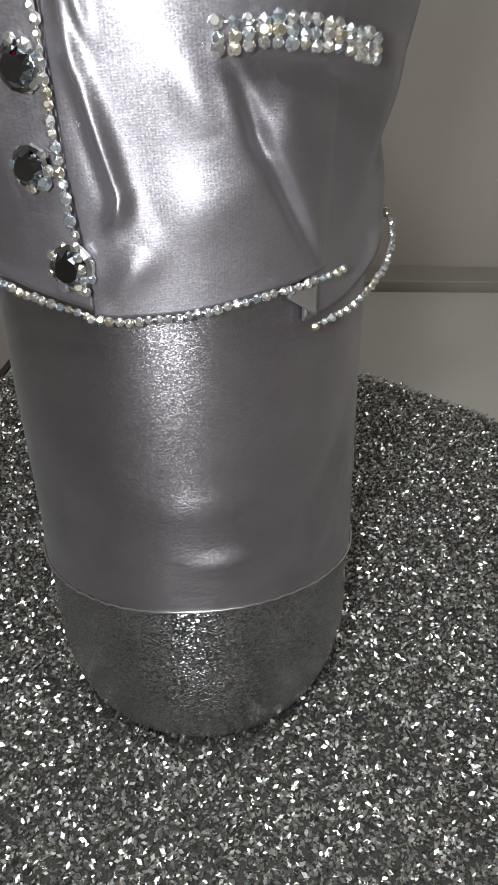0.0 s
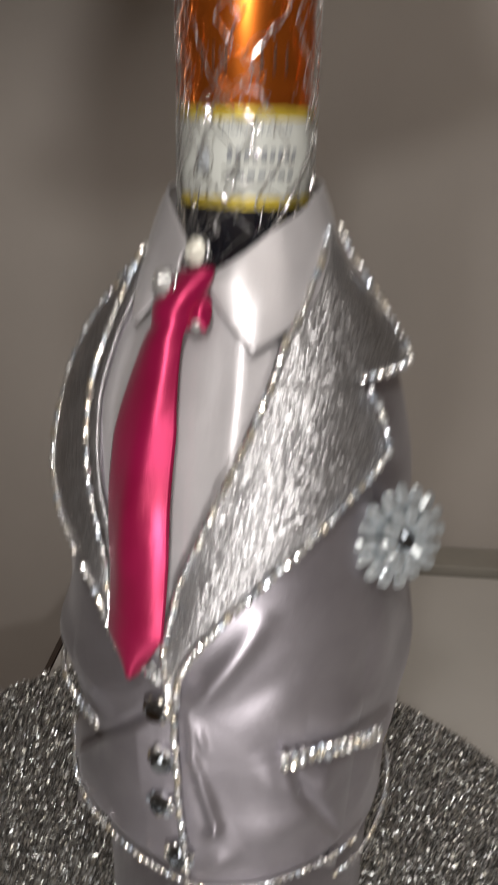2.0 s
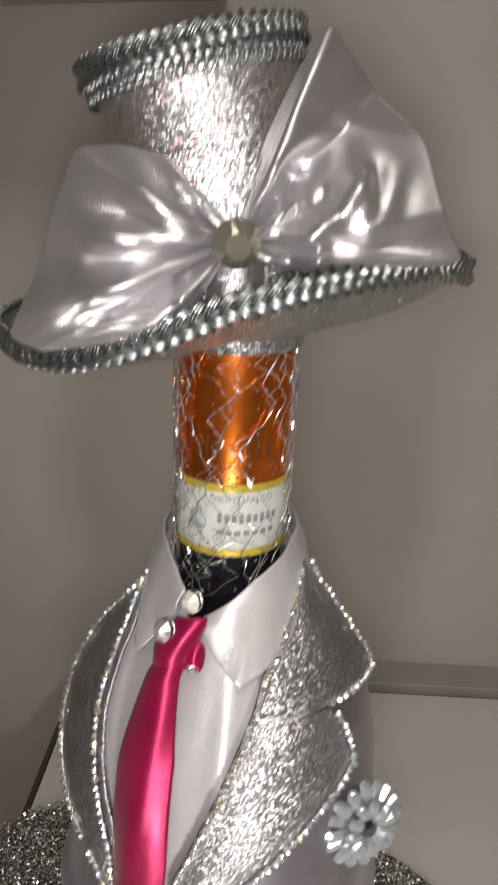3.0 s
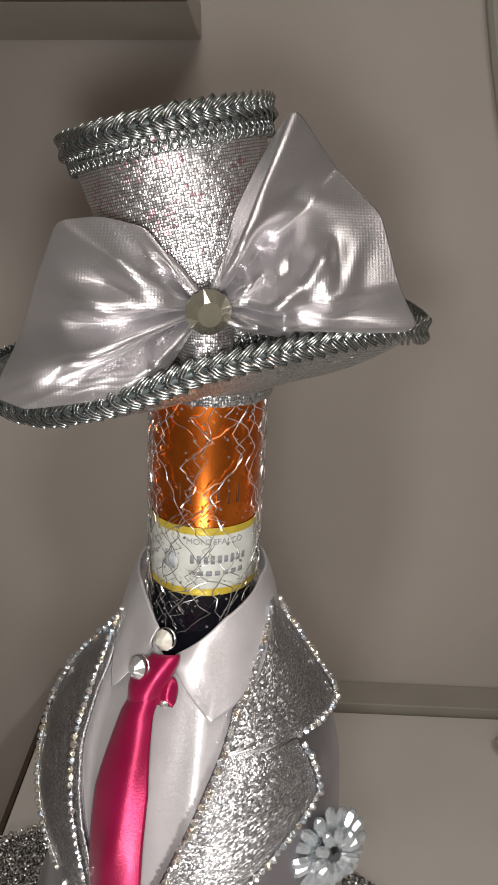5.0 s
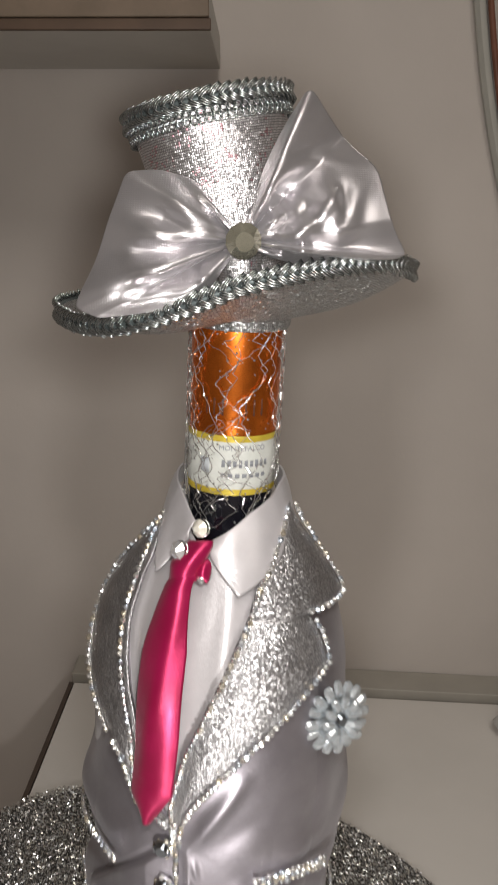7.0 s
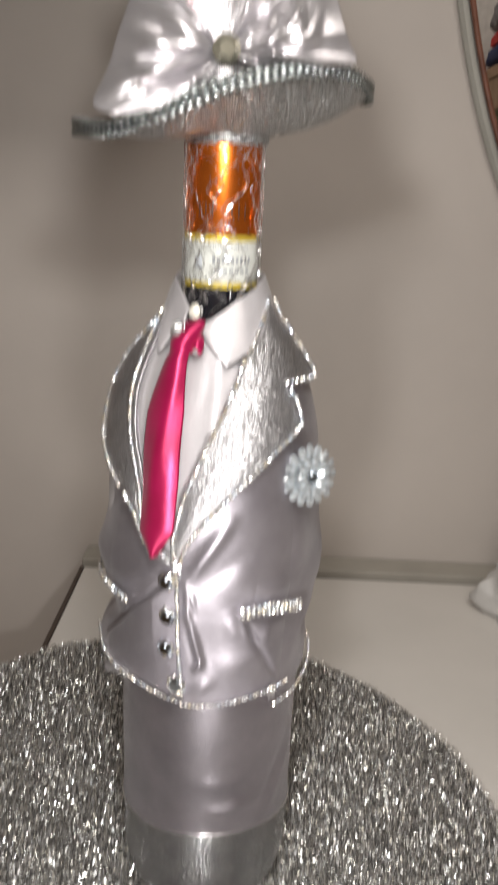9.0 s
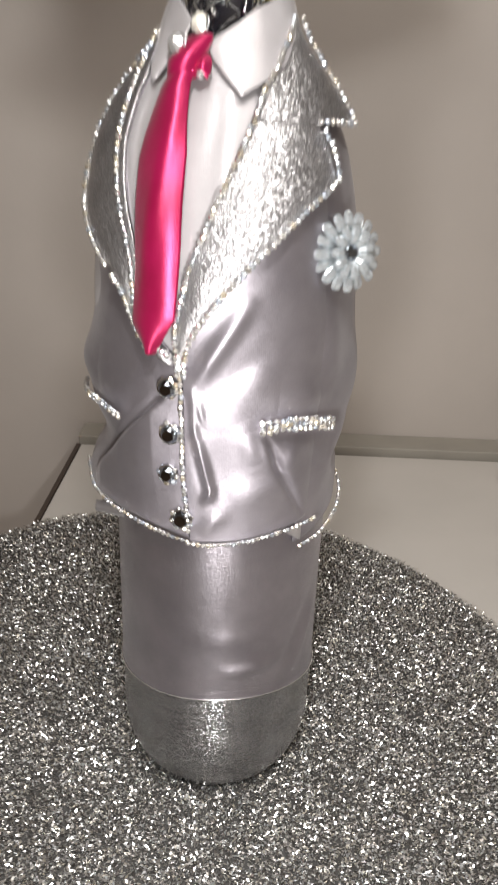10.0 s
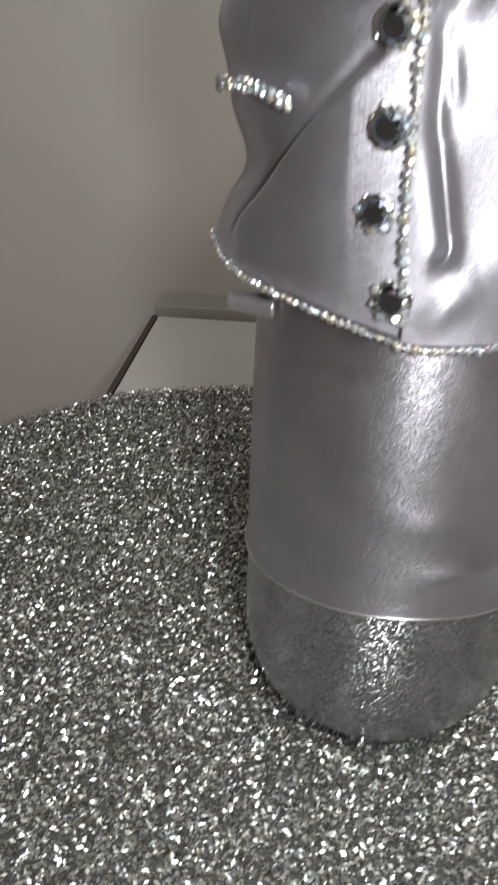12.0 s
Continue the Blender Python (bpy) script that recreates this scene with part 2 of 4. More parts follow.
def box(x0, x1, y0, y1, z0, z1, bevel=0.0):
    bm = bmesh.new()
    bmesh.ops.create_cube(bm, size=1.0, matrix=Matrix.Translation(((x0 + x1) / 2, (y0 + y1) / 2, (z0 + z1) / 2)) @ Matrix.Diagonal((x1 - x0, y1 - y0, z1 - z0, 1)))
    if bevel:
        bmesh.ops.bevel(bm, geom=bm.edges[:], offset=bevel, segments=3, affect="EDGES", profile=0.5)
    return bm


def grid(nu, nv, place, wrap=False):
    """A sheet of nu x nv quads; place(u, v) gives each corner."""
    bm = bmesh.new()
    cols = nu if wrap else nu + 1
    rows = [[bm.verts.new(place(i / nu, j / nv)) for i in range(cols)] for j in range(nv + 1)]
    uv = bm.loops.layers.uv.new("UVMap")
    mid = rows[nv // 2]
    wide = sum((p.co - q.co).length for p, q in zip(mid, mid[1:]))
    high = sum((rows[j][cols // 2].co - rows[j + 1][cols // 2].co).length for j in range(nv))
    for j in range(nv):
        for i in range(nu):
            k = (i + 1) % cols
            face = bm.faces.new((rows[j][i], rows[j][k], rows[j + 1][k], rows[j + 1][i]))
            for loop, (s, t) in zip(face.loops, ((i, j), (i + 1, j), (i + 1, j + 1), (i, j + 1))):
                loop[uv].uv = (s / nu * wide, t / nv * high)
    return bm


def lathe(profile, n=64, close=False):
    """A turned form from (radius, height) pairs."""
    bm = bmesh.new()
    rows = [[bm.verts.new((r * math.sin(2 * math.pi * i / n), -r * math.cos(2 * math.pi * i / n), z)) for i in range(n)] for r, z in profile]
    for a, b in zip(rows, rows[1:]):
        for i in range(n):
            k = (i + 1) % n
            bm.faces.new((a[i], a[k], b[k], b[i]))
    if close:
        bm.faces.new(rows[0][::-1])
        bm.faces.new(rows[-1])
    return bm


def tube(bm, pts, r, sides=5):
    """Adds a thin tube along pts to bm."""
    rings = []
    for i, p in enumerate(pts):
        d = (pts[min(i + 1, len(pts) - 1)] - pts[max(i - 1, 0)]).normalized()
        a = d.cross(Vector((0.31, 0.52, 0.79))).normalized()
        b = d.cross(a)
        rings.append([bm.verts.new(p + r * (math.cos(2 * math.pi * k / sides) * a + math.sin(2 * math.pi * k / sides) * b)) for k in range(sides)])
    for a, b in zip(rings, rings[1:]):
        for k in range(sides):
            bm.faces.new((a[k], a[(k + 1) % sides], b[(k + 1) % sides], b[k]))
    bm.faces.new(rings[0][::-1])
    bm.faces.new(rings[-1])


def curve(keys):
    """A smooth function through sorted (x, y) keys."""
    xs = np.array([k[0] for k in keys], float)
    ys = np.array([k[1] for k in keys], float)
    fine = np.linspace(xs[0], xs[-1], 400)
    vals = np.interp(fine, xs, ys)
    k = 21
    pad = np.concatenate([2 * vals[0] - vals[k:0:-1], vals, 2 * vals[-1] - vals[-2:-k - 2:-1]])
    soft = np.convolve(pad, np.hanning(2 * k + 1) / np.hanning(2 * k + 1).sum(), "same")[k:-k]
    return lambda x: float(np.interp(x, fine, soft))


def straight(keys):
    xs, ys = [k[0] for k in keys], [k[1] for k in keys]
    return lambda x: float(np.interp(x, xs, ys))


def bumpy(p, scale, seed=0.0):
    return noise.noise(Vector((p[0] * scale + seed, p[1] * scale - seed, p[2] * scale + 0.37 * seed)))


def ridge(theta, z, a, b, width, z_scale=900.0):
    """How near (theta, z) lies to the line from a to b, 1 on it; degrees count as about 0.75 mm."""
    k = 0.00075
    p, q, r = Vector((theta * k, z)), Vector((a[0] * k, a[1])), Vector((b[0] * k, b[1]))
    s = max(0.0, min(1.0, (p - q).dot(r - q) / (r - q).length_squared))
    d = (p - (q + s * (r - q))).length
    return math.exp(-(d / width) ** 2) * math.sin(math.pi * min(1, max(0, 0.12 + 0.76 * s)))


# ---- the dressed form: half width and half depth by height ----
HALF_X = curve([(0.10, 0.0445), (0.12, 0.046), (0.16, 0.047), (0.19, 0.0485), (0.215, 0.0485), (0.25, 0.046), (0.27, 0.041), (0.285, 0.0330), (0.297, 0.0230), (0.305, 0.0177), (0.312, 0.0164), (0.33, 0.0162)])
HALF_Y = curve([(0.10, 0.0435), (0.12, 0.044), (0.16, 0.043), (0.19, 0.0435), (0.215, 0.0455), (0.25, 0.044), (0.27, 0.037), (0.285, 0.030), (0.297, 0.023), (0.305, 0.019), (0.312, 0.0164), (0.33, 0.0162)])


def on(theta, z, off=0.0):
    """The place on the dressed form at theta degrees from its front towards +x, off metres outside it."""
    a = radians(theta)
    return Vector(((HALF_X(z) + off + (-0.0006 if a > 0 else 0.0) * min(1, max(0, (0.28 - z) / 0.05))) * math.sin(a), -(HALF_Y(z) + off) * math.cos(a), z))


def out(theta, z):
    e = 0.002
    a, b = on(theta + 1, z) - on(theta - 1, z), on(theta, z + e) - on(theta, z - e)
    return a.cross(b).normalized()


def along(keys, step, off):
    """Evenly spaced places along a (theta, z) line on the form, with their outward directions."""
    fine = []
    for (a, za), (b, zb) in zip(keys, keys[1:]):
        for k in range(24):
            s = k / 24
            fine.append((a + (b - a) * s, za + (zb - za) * s))
    fine.append(keys[-1])
    places, last = [], None
    for t, z in fine:
        p = on(t, z, off(z) if callable(off) else off)
        if last is None or (p - last).length >= step:
            places.append((p, out(t, z)))
            last = p
    return places


def facing(p, n, size=1.0, spin=0.0):
    """A pose at p whose z axis is n."""
    q = n.to_track_quat("Z", "Y").to_matrix().to_4x4()
    return Matrix.Translation(p) @ q @ Matrix.Rotation(spin, 4, "Z") @ Matrix.Diagonal((size, size, size, 1))


def gem_mesh(name, r, h, n, table, material):
    """A cut stone: girdle, crown facets and a flat table, facing +z."""
    bm = bmesh.new()
    low = [bm.verts.new((r * 0.8 * math.cos(2 * math.pi * i / n), r * 0.8 * math.sin(2 * math.pi * i / n), 0)) for i in range(n)]
    mid = [bm.verts.new((r * math.cos(2 * math.pi * (i + .5) / n), r * math.sin(2 * math.pi * (i + .5) / n), h * 0.4)) for i in range(n)]
    top = [bm.verts.new((r * table * math.cos(2 * math.pi * i / n), r * table * math.sin(2 * math.pi * i / n), h)) for i in range(n)]
    for i in range(n):
        k = (i + 1) % n
        bm.faces.new((low[i], low[k], mid[i]))
        bm.faces.new((low[k], mid[k], mid[i]))
        bm.faces.new((mid[i], top[k], top[i]))
        bm.faces.new((mid[i], mid[k], top[k]))
    bm.faces.new(top)
    bm.faces.new(low[::-1])
    bmesh.ops.recalc_face_normals(bm, faces=bm.faces)
    me = bpy.data.meshes.new(name)
    bm.to_mesh(me)
    bm.free()
    me.materials.append(material)
    return me


def piece(name, me, parent, m):
    ob = new(name, me)
    ob.parent = parent
    ob.matrix_basis = m
    return ob


def empty(name, m=None, parent=None):
    ob = new(name)
    if parent is not None:
        ob.parent = parent
    if m is not None:
        ob.matrix_basis = m
    return ob


# ---- the room ----
ROOM = pose(-0.124, 0.357, 0, 0, 0, -2.9)      # at the table's back corner, x along the wall


def structure(name, bm, material, label, category):
    return tagged(link(name, bm, material, None, "", False, ROOM), label, category, "", "structure")


structure("floor", box(-1.6, 2.0, -2.2, 0.04, -0.80, -0.75), FLOOR, "brown boarded floor of the room", "floor")
structure("ceiling", box(-1.6, 2.0, -2.2, 0.04, 1.70, 1.76), CEIL, "plain pale ceiling of the room", "ceiling")
structure("wall_back", box(-1.6, 2.0, 0.035, 0.135, -0.75, 1.70), WALL, "plain beige-grey painted wall behind the table", "wall")
structure("wall_left", box(-1.7, -1.6, -2.2, 0.135, -0.75, 1.70), WALL, "plain beige painted side wall", "wall")
structure("wall_right", box(2.0, 2.1, -2.2, 0.135, -0.75, 1.70), WALL, "plain beige painted side wall", "wall")
structure("wall_front", box(-1.6, 2.0, -2.3, -2.2, -0.75, 1.70), WALL, "plain beige painted wall behind the camera", "wall")
# strip added and coloured grey for the shadow band behind the table
structure("trim", box(0.0, 1.2, 0.003, 0.034, -0.03, 0.0015, 0.001), SHADE_STRIP, "low strip along the table's back edge, grey-beige for the shade there", "trim")

table = empty("white_table", ROOM)
tagged(table, "white laminate table with a thin dark edge against the wall", "table")
part("tabletop", box(0.003, 1.2, -0.75, -0.001, -0.030, -0.005, 0.0012), LAMINATE, table, "", False)
# strip put in for the dark line along the table's left edge
part("edge_band", box(-0.001, 0.0025, -0.75, -0.001, -0.031, -0.0046), DARK_BROWN, table, "thin dark brown strip along the left edge", False)
for x in (0.04, 1.14):
    for y in (-0.71, -0.05):
        part("leg", box(x - 0.02, x + 0.02, y - 0.02, y + 0.02, -0.75, -0.030, 0.002), LAMINATE, table, "", False)

shelf = empty("wall_shelf", ROOM @ pose(0.112, 0, 0.5085, 0, -2.8, 0))
tagged(shelf, "grey-green wall shelf with a brown wooden front edge", "shelf")
part("board", box(-0.75, 0.0, -0.104, 0.031, 0.0, 0.022, 0.001), SHELF, shelf, "", False)
part("front_edge", box(-0.75, 0.0, -0.110, -0.104, 0.0045, 0.026, 0.001), SHELF_EDGE, shelf, "brown wooden edge strip", False)
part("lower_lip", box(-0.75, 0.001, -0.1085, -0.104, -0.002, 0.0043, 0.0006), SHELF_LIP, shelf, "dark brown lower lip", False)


# oval mirror with a thin wooden frame on the wall
MIRROR = Vector((0.530, 0.0, 0.787))          # its middle along the wall and its height
HALF_W, HALF_H = 0.243, 0.55


def oval(k, a, y):
    return Vector(((HALF_W + k) * math.cos(a), y, (HALF_H + k) * math.sin(a)))


def oval_plate(y0, y1, k, n=120):
    bm = bmesh.new()
    near = [bm.verts.new(oval(k, 2 * math.pi * i / n, y0)) for i in range(n)]
    far = [bm.verts.new(oval(k, 2 * math.pi * i / n, y1)) for i in range(n)]
    bm.faces.new(near)
    bm.faces.new(far[::-1])
    for i in range(n):
        bm.faces.new((near[i], near[(i + 1) % n], far[(i + 1) % n], far[i]))
    return bm


mirror = empty("oval_wall_mirror", ROOM @ pose(MIRROR.x, 0.034, MIRROR.z))
tagged(mirror, "tall oval wall mirror in a thin reddish brown frame", "mirror")
part("mirror_glass", oval_plate(-0.010, -0.006, -0.001), MIRROR_GLASS, mirror, "clear mirror glass", False)
part("backboard", oval_plate(-0.006, 0.0, -0.002), DARK_BROWN, mirror, "", False)
bm = bmesh.new()
tube(bm, [oval(0.001, 2 * math.pi * i / 160, -0.010) for i in range(161)], 0.0025, 8)
part("frame", bm, FRAME_WOOD, mirror, "thin reddish brown wooden frame")


def oval_ring(k0, k1, y0, y1, n=120):
    """A flat oval ring with thickness, from k0 to k1 outside the glass."""
    bm = bmesh.new()
    rings = [[bm.verts.new(oval(k, 2 * math.pi * i / n, y)) for i in range(n)] for k, y in ((k0, y1), (k0, y0), (k1 - 0.003, y0), (k1, y0 + 0.003), (k1, y1))]
    for a, b in zip(rings, rings[1:] + rings[:1]):
        for i in range(n):
            bm.faces.new((a[i], a[(i + 1) % n], b[(i + 1) % n], b[i]))
    return bm


# flat ring added for the grey-green band outside the brown frame
part("border", oval_ring(0.0038, 0.0115, -0.007, 0.0), GREY_GREEN, mirror, "grey-green flat ring outside the brown frame", False)


# the pile on a low cabinet across the room, seen in the mirror
cabinet = empty("low_cabinet", ROOM @ pose(1.12, -1.98, -0.75))
tagged(cabinet, "cream low cabinet with two doors across the room", "cabinet")
part("body", box(-0.30, 0.30, -0.20, 0.18, 0.0, 1.12, 0.004), LAMINATE, cabinet, "", False)
for x in (-0.148, 0.148):
    door = part("door", box(x - 0.143, x + 0.143, 0.182, 0.198, 0.05, 1.09, 0.003), LAMINATE, cabinet, "", False)
    part("handle", box(x * 0.25 - 0.006, x * 0.25 + 0.006, 0.199, 0.215, 0.52, 0.62, 0.003), SETTING, door, "slim metal handle", False)


def folded(name, material, z, h, w, d, label, category, seed):
    """A soft folded stack: a rounded slab with a fold line and an uneven top."""
    def place(u, v):
        t = 2 * math.pi * u
        k = abs(math.cos(t)) ** 4 + abs(math.sin(t)) ** 4
        r = k ** -0.25
        s = math.sin(math.pi * min(1, max(0, v)))
        wide = (0.35 + 0.65 * min(1, 5 * min(v, 1 - v) + 0.2)) if 0 < v < 1 else 0.02
        p = Vector((w * r * math.cos(t) * wide, d * r * math.sin(t) * wide, h * v))
        n = bumpy(p, 30, seed)
        return Vector((p.x * (1 + 0.05 * n), p.y * (1 + 0.05 * n), p.z + 0.15 * h * n * s))
    ob = link(name, grid(48, 14, place, True), material, None, "", True, ROOM @ pose(1.06, -1.98, z))
    return tagged(ob, label, category)


def carton(name, material, z, h, w, d, label, category):
    top = empty(name, ROOM @ pose(1.06, -1.98, z))
    tagged(top, label, category)
    part("body", box(-w, w, -d, d, 0.0, h * 0.72, 0.004), material, top, "", False)
    part("lid", box(-w - 0.004, w + 0.004, -d - 0.004, d + 0.004, h * 0.72, h - 0.001, 0.004), material, top, "", False)


folded("folded_cloth", RED, 0.370, 0.110, 0.19, 0.14, "crimson folded cloth on the low cabinet", "cloth", 1.0)
carton("storage_case", BLACK, 0.480, 0.090, 0.19, 0.14, "black lidded case in the pile", "case")
carton("storage_tray", OLIVE, 0.570, 0.050, 0.19, 0.14, "dark olive flat tray in the pile", "tray")
carton("storage_box", BROWN_BOX, 0.620, 0.135, 0.195, 0.14, "brown lidded cardboard box in the pile", "box")
folded("folded_cloth", NAVY, 0.755, 0.065, 0.20, 0.15, "navy blue folded cloth on the box", "cloth", 4.0)
folded("folded_cloth", RED, 0.815, 0.045, 0.19, 0.14, "bright red folded cloth in the pile", "cloth", 6.0)
folded("knitted_bundle", GREY_KNIT, 0.852, 0.105, 0.20, 0.13, "mottled grey knitted bundle on top of the pile", "cloth", 9.0)


def wrap_place(u, v):
    a = 2 * math.pi * u
    rr = 0.090 * math.sin(math.pi * min(1, 0.02 + 0.98 * v) / 2) ** 0.7
    p = Vector((rr * math.cos(a), 0.7 * rr * math.sin(a), 0.135 * (1 - v) ** 0.8))
    k = 1 + 0.35 * bumpy(p, 28, 3.1) + 0.16 * bumpy(p, 80, 5.0)
    return Vector((p.x * k, p.y * k, max(0.0, p.z * k)))


wrap = link("crumpled_wrap", grid(72, 40, wrap_place, True), CLOTH, None, "", True, ROOM @ pose(0.474, -0.050, -0.005))
thicken(wrap, 0.0006)
tagged(wrap, "crumpled glossy white plastic wrap lying on the table", "wrapping")

# ---- the glitter mat ----
glitter_mat = empty("glitter_mat", pose(-0.0271, 0.0238, 0))
tagged(glitter_mat, "round silver glitter place mat under the bottle", "place mat")
MAT_R = 0.2053


def mat_profile():
    bm = lathe([(MAT_R - 0.003, -0.005), (MAT_R, -0.0035), (MAT_R - 0.001, -0.0014), (MAT_R - 0.003, -0.0008)], 160, True)
    return bm


part("backing", mat_profile(), MAT_BASE, glitter_mat, "dark grey woven backing")


def flakes(count, seed):
    rng = np.random.default_rng(seed)
    r = (MAT_R - 0.0005) * np.sqrt(rng.random(count))
    a = rng.random(count) * 2 * np.pi
    edge = 1 + 0.008 * np.sin(7 * a) + 0.005 * np.sin(19 * a + 1)
    c = np.stack([r * edge * np.cos(a), r * edge * np.sin(a), -0.0007 + 0.0021 * rng.random(count) ** 1.6], 1)
    size = rng.uniform(0.00040, 0.00106, count)
    tilt = np.arccos(rng.uniform(0.46, 1.0, count))
    spin, turn = rng.random(count) * 2 * np.pi, rng.random(count) * 2 * np.pi
    n = np.stack([np.sin(tilt) * np.cos(spin), np.sin(tilt) * np.sin(spin), np.cos(tilt)], 1)
    t = np.stack([np.cos(turn), np.sin(turn), np.zeros(count)], 1)
    t -= n * (t * n).sum(1, keepdims=True)
    t /= np.linalg.norm(t, axis=1, keepdims=True)
    b = np.cross(n, t)
    corners = []
    for k, long in zip(range(4), (1.0, 0.7, 1.0, 0.7)):
        w = k * np.pi / 2 + 0.3
        corners.append(c + size[:, None] * long * (np.cos(w) * t * 1.15 + np.sin(w) * b * 0.85))
    verts = np.stack(corners, 1).reshape(-1, 3)
    me = bpy.data.meshes.new("glitter_grain")
    me.vertices.add(len(verts))
    me.vertices.foreach_set("co", verts.ravel())
    me.loops.add(len(verts))
    me.loops.foreach_set("vertex_index", np.arange(len(verts), dtype=np.int32))
    me.polygons.add(count)
    me.polygons.foreach_set("loop_start", np.arange(0, len(verts), 4, dtype=np.int32))
    me.update()
    me.materials.append(FLAKE)
    return me


grains = new("glitter_grain", flakes(240000, 4))
grains.parent = glitter_mat
tagged(grains, "coarse silver glitter flakes", "", "", "stuff")

# ---- the dressed bottle ----
bottle = empty("dressed_wine_bottle")
tagged(bottle, "wine bottle dressed in a silver satin suit with a pink tie", "bottle")

part("glass_bottle", lathe([(0.028, 0.0015), (0.036, 0.006), (0.0375, 0.02), (0.0375, 0.19), (0.036, 0.21), (0.028, 0.24), (0.019, 0.262), (0.0154, 0.28), (0.0147, 0.295), (0.0147, 0.372), (0.010, 0.374)], 48, True), GLASS, bottle, "dark glass neck and body")
part("capsule", lathe([(0.01510, 0.3290), (0.01520, 0.3295), (0.01520, 0.385), (0.0149, 0.386)], 64), COPPER, bottle, "shiny orange foil capsule")
neck_label = part("neck_label", lathe([(0.01530, 0.3120), (0.01540, 0.3122), (0.01540, 0.3318), (0.01530, 0.3320)], 64), PAPER, bottle, "pale paper seal with a gold border")
for z in (0.3116, 0.3302):
    part("gold_border", lathe([(0.01545, z), (0.01553, z + 0.0003), (0.01553, z + 0.0019), (0.01545, z + 0.0022)], 64), GOLD, neck_label, "gold border line")


def round_neck(ob_mesh, r, theta, z):
    """Bends flat lettering round the neck."""
    for v in ob_mesh.vertices:
        a = radians(theta) + v.co.x / r
        rr = r + v.co.z
        v.co = Vector((rr * math.sin(a), -rr * math.cos(a), z + v.co.y))


def lettering(text, size, theta, z, parent, r=0.01550):
    cu = bpy.data.curves.new("lettering", "FONT")
    cu.body, cu.size, cu.extrude, cu.align_x = text, size, 0.00004, "CENTER"
    tmp = new("lettering_form", cu)
    me = bpy.data.meshes.new_from_object(tmp.evaluated_get(bpy.context.evaluated_depsgraph_get()))
    bpy.data.objects.remove(tmp)
    round_neck(me, r, theta, z)
    me.materials.clear()
    me.materials.append(INK)
    ob = new("lettering", me)
    ob.parent = parent
    return tagged(ob, "printed grey lettering")


lettering("MONTEFALCO", 0.0025, 12, 0.3274, neck_label)


def bar(theta, z, wide, high, parent, r=0.01545, ink=INK):
    def place(u, v):
        a = radians(theta) + (u - 0.5) * wide / r
        return Vector((r * math.sin(a), -r * math.cos(a), z + (v - 0.5) * high))
    return thicken(part("print_bar", grid(6, 1, place), ink, parent, "unreadable dark print"), 0.00008, 1.0)


for k in range(9):
    bar(-12 + 7.2 * k, 0.3228, 0.00115, 0.0026 - 0.0003 * (k % 3), neck_label)
for k in range(7):
    bar(-12 + 9 * k, 0.3186, 0.0016, 0.0014, neck_label)
bar(-37, 0.3216, 0.0036, 0.0052, neck_label, 0.01545, PALE_PRINT)
for k in range(6):
    bar(-38 + (11 * k if k < 3 else 11 * k + 18), 0.3420, 0.0007, 0.0056, bottle, 0.01525, DARK_PRINT)


def net():
    """Fine silver net threads wound round the neck."""
    rng = random.Random(11)
    bm = bmesh.new()
    for k in range(84):
        a, z = rng.uniform(0, 360), rng.uniform(0.298, 0.30)
        turn = rng.choice((-1, 1)) * rng.uniform(0.5, 1.5)
        pts = []
        while z < 0.371:
            r = 0.0162 + 0.0005 * rng.random() + (0.0004 if z < 0.31 else 0)
            pts.append(Vector((r * math.sin(radians(a)), -r * math.cos(radians(a)), z)))
            z += rng.uniform(0.0006, 0.0022)
            a += turn * rng.uniform(1, 8)
            if rng.random() < 0.28:
                turn = -turn
        if k % 3 == 0:
            cut = rng.randint(2, len(pts) - 6)
            pts = pts[cut:cut + rng.randint(10, 26)]
        if len(pts) > 2:
            tube(bm, pts, rng.uniform(0.00009, 0.00019), 4)
    for k in range(330):
        a, z = rng.uniform(0, 2 * math.pi), rng.uniform(0.30, 0.37)
        bmesh.ops.create_icosphere(bm, subdivisions=1, radius=rng.uniform(0.00022, 0.00052), matrix=Matrix.Translation((0.0165 * math.sin(a), -0.0165 * math.cos(a), z)))
    return bm


tagged(part("net_sleeve", net(), THREAD, bottle, "sparkling silver net threads over the neck", False), "", "", "", "stuff")

# trousers and base band
SEAM = curve([(-180, 0.052), (-80, 0.0545), (-50, 0.0572), (0, 0.0602), (32, 0.0592), (60, 0.0560), (80, 0.0525), (180, 0.052)])
FOOT = [(0.022, 0.0003), (0.0285, 0.0005), (0.0318, 0.002), (0.0353, 0.006), (0.0384, 0.011), (0.0408, 0.018), (0.0420, 0.025), (0.0422, 0.031)]


def band_place(u, v):
    t = -180 + 360 * u
    top = SEAM(t) - 0.001
    s = v * 1.6
    if s < 1:
        k = s * (len(FOOT) - 1)
        i = min(int(k), len(FOOT) - 2)
        r, z = (FOOT[i][j] + (FOOT[i + 1][j] - FOOT[i][j]) * (k - i) for j in (0, 1))
    else:
        r, z = 0.0422, 0.031 + (top - 0.031) * (s - 1) / 0.6
    r *= 1 + 0.003 * bumpy((math.sin(radians(t)), math.cos(radians(t)), z * 20), 1.6)
    return Vector((0.0011 + r * math.sin(radians(t)), -r * math.cos(radians(t)), z))


part("base_band", grid(128, 32, band_place, True), BAND_LAME, bottle, "finely dotted silver lame band at the foot")


